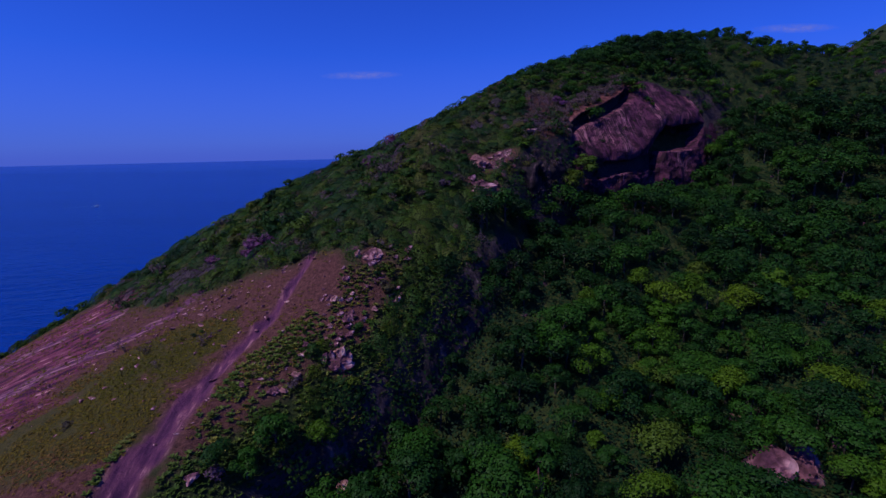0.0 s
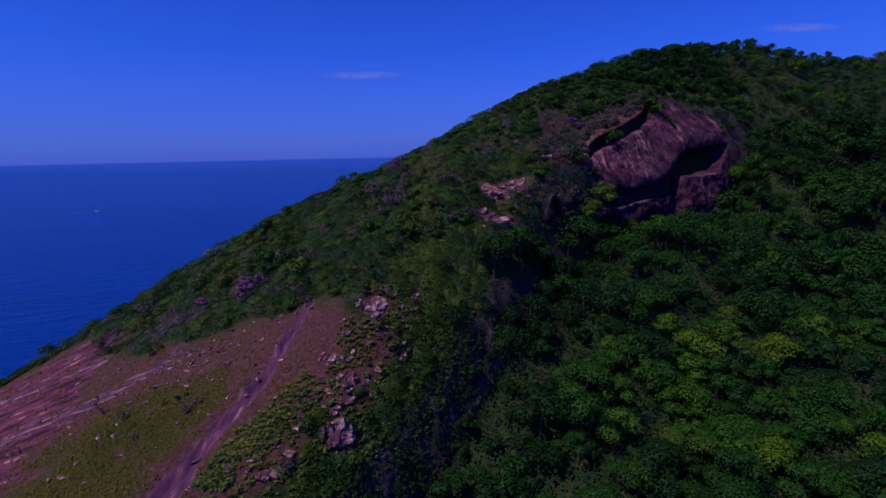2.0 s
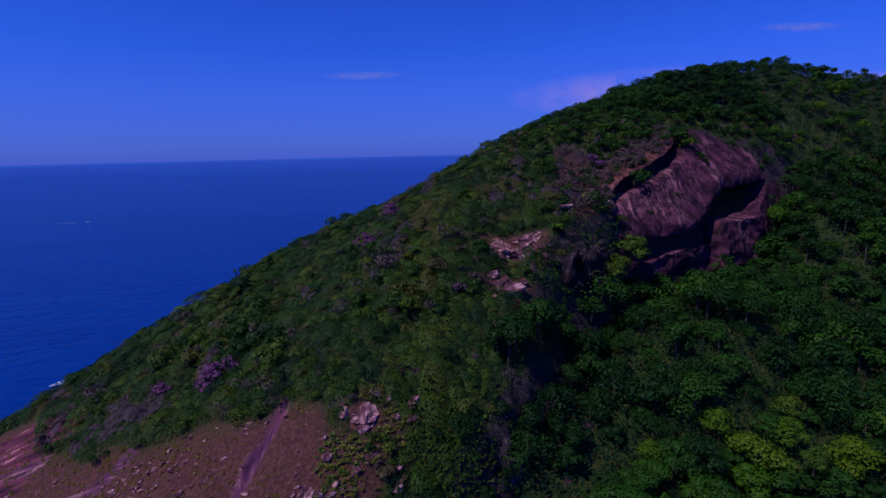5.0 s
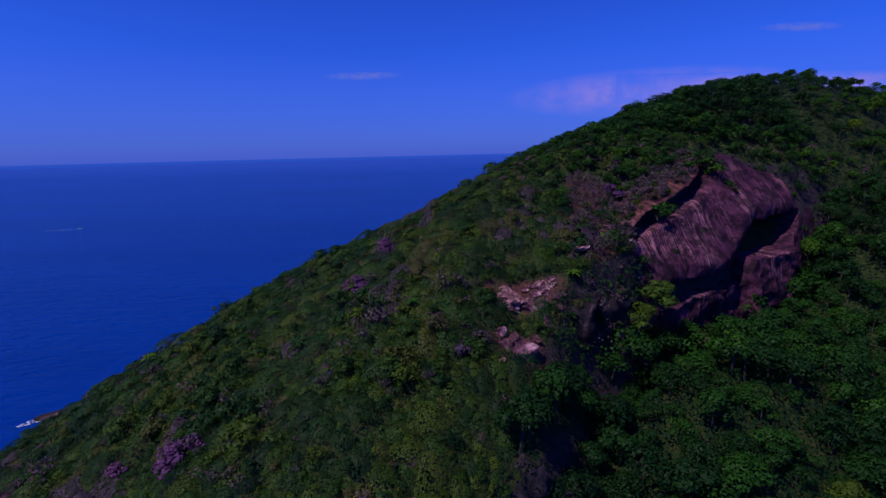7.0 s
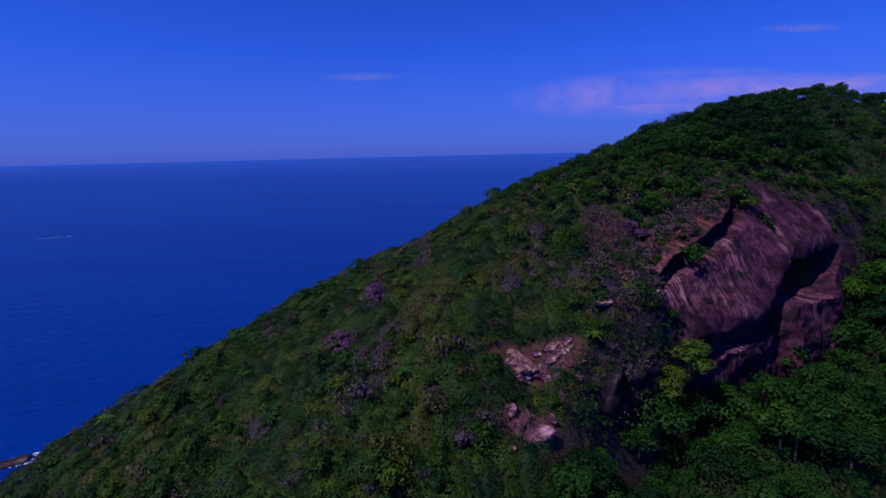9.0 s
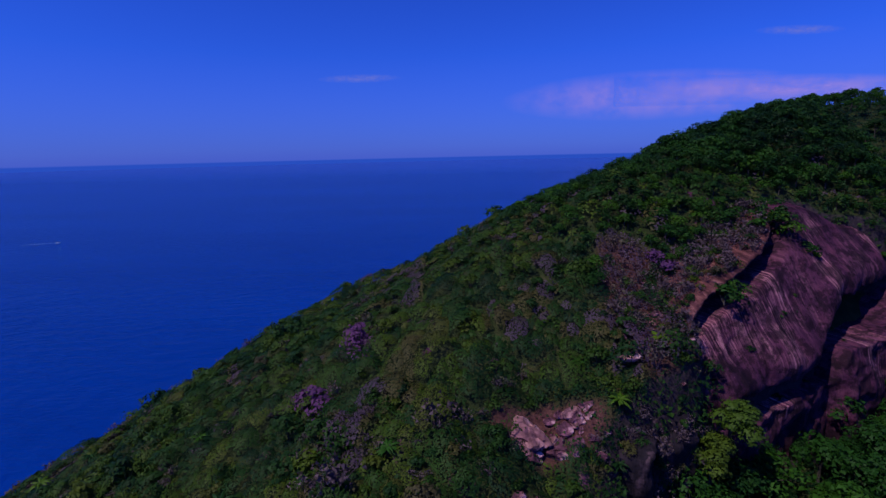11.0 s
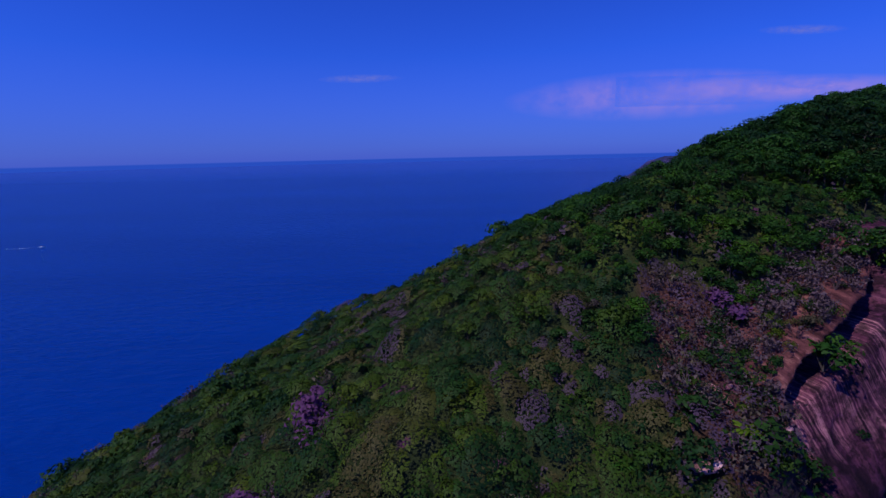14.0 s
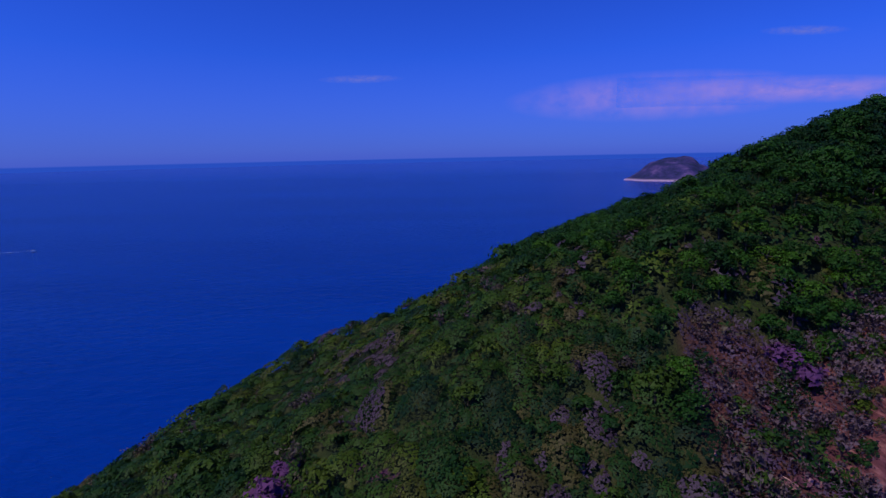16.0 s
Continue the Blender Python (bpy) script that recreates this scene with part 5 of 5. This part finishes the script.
PALMS = []
for k, (th, fr, rc) in enumerate([(1.6, 17, 2.4), (2.4, 15, 2.1), (0.4, 20, 2.2)]):
    v, f, (tv, tf) = palm_parts(500 + k, th, fr, rc)
    a, s = arrays_mesh("fronds", v, f, False), arrays_mesh("trunk", tv, tf)
    a.materials.append(m_leaf_one)
    s.materials.append(m_bark)
    PALMS.append((a, s))
for k, (x, y) in enumerate([(21.5, 128.5), (22.5, 131.5), (26, 141), (-30, 128), (-39, 141), (-52, 140), (-64, 150), (-71, 147), (19, 139), (-8, 128), (31, 139)]):
    p = plant("palm", PALMS[k % 3], "small green palm with arching fronds in scrub", "palm", "palms in the scrub", ("fronds", "trunk"))
    p.matrix_basis = pose(x, y, spot(x, y), 0, 0, 47 * k) @ Matrix.Scale(0.72 + 0.07 * (k % 4), 4)


# ---- the bare slope: stones, tufts and rosettes ----
rng = np.random.default_rng(31)
stones = [rock_mesh("stone", 600 + k, 0.3, subdiv=1) for k in range(5)]
for k, me in enumerate(stones):
    me.materials.append(m_pale if k % 2 else m_rock)
    me.polygons.foreach_set("use_smooth", np.zeros(len(me.polygons), bool))
made = 0
while made < 240:
    x, y = rng.uniform(-80, -8), rng.uniform(52, 106)
    d = math.hypot((x + 46) / 13, (y - 93) / 7)
    slab = float(slab_zone(np.array([x]), np.array([y]))[0])
    if slab < 0.4 or rng.uniform() > 0.15 + math.exp(-d * d) or x > float(rib_edge(y)) - 14:
        continue
    s = 0.18 + 0.55 * rng.uniform() ** 2.2
    ob = tagged(new("stone", stones[made % 5]), "small pinkish stone lying on the bare slope", "stone", "stones on the bare slope")
    ob.matrix_basis = pose(x, y, spot(x, y) + 0.15 * s, rng.uniform(-20, 20), rng.uniform(-20, 20), rng.uniform(0, 360)) @ Matrix.Diagonal((s * rng.uniform(1, 1.9), s, s * rng.uniform(0.5, 0.9), 1))
    made += 1

# grass tufts and low mats
tx, ty, rng = scatter(41, -125, 0, 50, 125, 0.7)
slab = slab_zone(tx, ty)
d, a = distance_to_line(tx, ty, GULLY)
cover = value_noise(tx, ty, 7, 95) + 0.5 * value_noise(tx, ty, 2.2, 96)
keep = (slab > 0.3) & (land(tx, ty) > 3) & (d > 1.2 + 2.0 * a) & (cover > 0.36) & (tx > -1.05 * (ty + 12)) & (rng.uniform(0, 1, len(tx)) < 0.30 + 0.70 * olive_zone(tx, ty))
tx, ty, cover = tx[keep], ty[keep], cover[keep]
TUFTS = []
for k in range(4):
    r2 = np.random.default_rng(700 + k)
    way = unit(r2.normal(size=(13, 3)) * [1, 1, 0.4] + [0, 0, 0.45])
    lv = leaves(r2, way * [0.45, 0.45, 0.14], way + [0, 0, 1.2], 0.19)
    TUFTS.append((lv, rod((0, 0, -0.1), (0, 0, 0.1), 0.02, 0.02, 3), soft_normals(lv, way + [0, 0, 1.2])))
m_tuft = leaf_material("dry_grass", "stuff", [(0.0, (0.048, 0.058, 0.009)), (0.4, (0.095, 0.082, 0.011)), (0.7, (0.125, 0.085, 0.018)), (1.0, (0.13, 0.055, 0.038))], 0.9)
trows = list(zip(tx.tolist(), ty.tolist(), ground_z(tx, ty).tolist(), rng.uniform(0, 360, len(tx)).tolist(), rng.uniform(0.5, 1.15, len(tx)).tolist(), rng.integers(0, 4, len(tx)).tolist()))
thicket("grass_tufts", TUFTS, trows, np.clip(value_noise(tx, ty, 12, 97) * 0.8 + 0.3 * rng.uniform(0, 1, len(tx)), 0, 1), m_tuft, "dry olive grass tufts on bare rock slope", "grass", m_tuft)

# bromeliad rosettes crowding the rib
ROSES = []
m_rose = leaf_material("rosette_leaf", "object", [(0.0, (0.05, 0.09, 0.022)), (0.6, (0.09, 0.125, 0.026)), (1.0, (0.19, 0.17, 0.04))])
for k in range(3):
    r2 = np.random.default_rng(800 + k)
    strips, f = [], []
    for j in range(16):
        a, lift, ln = 2 * np.pi * j / 16 * 2.4, r2.uniform(0.1, 0.8), r2.uniform(0.45, 0.75)
        c, s = math.cos(a), math.sin(a)
        tip = np.array([c * ln * math.cos(lift), s * ln * math.cos(lift), ln * math.sin(lift)])
        side = np.array([-s, c, 0]) * 0.13
        strips.append(np.stack([-side * 0.7, side * 0.7, tip * 0.6 + [0, 0, 0.05] + side, tip * 0.6 + [0, 0, 0.05] - side]))
        strips.append(np.stack([tip * 0.6 + [0, 0, 0.05] - side, tip * 0.6 + [0, 0, 0.05] + side, tip + side * 0.1, tip - side * 0.1]))
    me = arrays_mesh("rosette", np.concatenate(strips), np.arange(128).reshape(-1, 4), False)
    me.materials.append(m_rose)
    ROSES.append(me)
rng = np.random.default_rng(51)
made = 0
while made < 260:
    y = rng.uniform(52, 98)
    x = float(rib_edge(y)) + rng.uniform(-18, 0.5)
    if value_noise(np.array([x]), np.array([y]), 5, 98)[0] < 0.45 or distance_to_line(np.array([x]), np.array([y]), GULLY)[0][0] < 4.5:
        continue
    ob = tagged(new("rosette_plant", ROSES[made % 3]), "yellow-green spiky rosette plant on the rocky rib", "plant", "rosette plants on the rib")
    ob.matrix_basis = pose(x, y, spot(x, y) - 0.02, rng.uniform(-15, 15), rng.uniform(-15, 15), rng.uniform(0, 360)) @ Matrix.Scale(rng.uniform(0.7, 1.4), 4)
    made += 1
# the closer crowd of rosettes, beyond count
m_rose_all = leaf_material("rosette_crowd", "stuff", [(0.0, (0.03, 0.075, 0.018)), (0.6, (0.075, 0.115, 0.022)), (1.0, (0.17, 0.16, 0.04))])
rx, ry, rng = scatter(52, -45, 14, 52, 99, 0.72)
off = rib_edge(ry) - rx
gap, _ = distance_to_line(rx, ry, GULLY)
keep = (off > -1) & (off < 22) & (gap > 3.2) & (0.65 * value_noise(rx, ry, 4, 115) + 0.35 * value_noise(rx, ry, 1.3, 117) < np.where(off < 10, 0.85, 0.56)) & (rocky_zone(rx, ry) < 0.5)
rx, ry = rx[keep], ry[keep]
shape = np.array([v.co for v in ROSES[0].vertices])
rz = ground_z(rx, ry)
rv = np.concatenate([placed(shape, a, c, e, t, s) for a, c, e, t, s in zip(rx, ry, rz, rng.uniform(0, 360, len(rx)), rng.uniform(0.5, 1.15, len(rx)))])
me = arrays_mesh("rosette_crowd", rv, np.arange(len(rv)).reshape(-1, 4), False)
me.materials.append(m_rose_all)
layer = me.attributes.new("tint", "FLOAT", "POINT")
layer.data.foreach_set("value", np.repeat(np.clip(value_noise(rx, ry, 5, 116) * 0.7 + 0.4 * rng.uniform(0, 1, len(rx)), 0, 1), len(shape)).astype(np.float32))
tagged(new("rosette_crowd", me), "crowd of green spiky rosettes covering the rocky rib", "plants", kind="stuff")
# bushes between the rosettes
bush_meshes = plant_meshes("rib_bush", SHRUBS, m_scrub_one)
made = 0
while made < 40:
    y = rng.uniform(48, 106)
    x = float(rib_edge(y)) + rng.uniform(-16, 1.0)
    if value_noise(np.array([x]), np.array([y]), 5, 98)[0] > 0.62 or distance_to_line(np.array([x]), np.array([y]), GULLY)[0][0] < 5.5:
        continue
    if made < 5:
        p = plant("rib_bush", bush_meshes[made], "dense green bush on the rocky rib", "shrub", "bushes on the rib", ("crown", "stem"))
        first_bush = [p] if made == 0 else first_bush + [p]
        p.matrix_basis = pose(x, y, spot(x, y)) @ Matrix.Scale(0.8, 4)
    else:
        p = copy_thing(first_bush[made % 5], Matrix.Identity(4))
        p.matrix_basis = pose(x, y, spot(x, y), 0, 0, rng.uniform(0, 360)) @ Matrix.Scale(rng.uniform(0.55, 1.1), 4)
    made += 1
wall_tree = plant_meshes("wall_tree", TREES, m_leaf_one)
# dark trees that stand before the rib's wall
for k, (x, y, s) in enumerate([(-25.0, 62.5, 0.95), (-31.5, 57.5, 0.7), (-28.0, 58.5, 0.8), (-19.5, 66.5, 0.7)]):
    p = plant("tree", wall_tree[k], "dense dark green tree before the rock wall", "tree", "trees before the rock wall")
    p.matrix_basis = pose(x, y, spot(x, y) - 0.3, 0, 0, 80 * k) @ Matrix.Scale(s, 4)
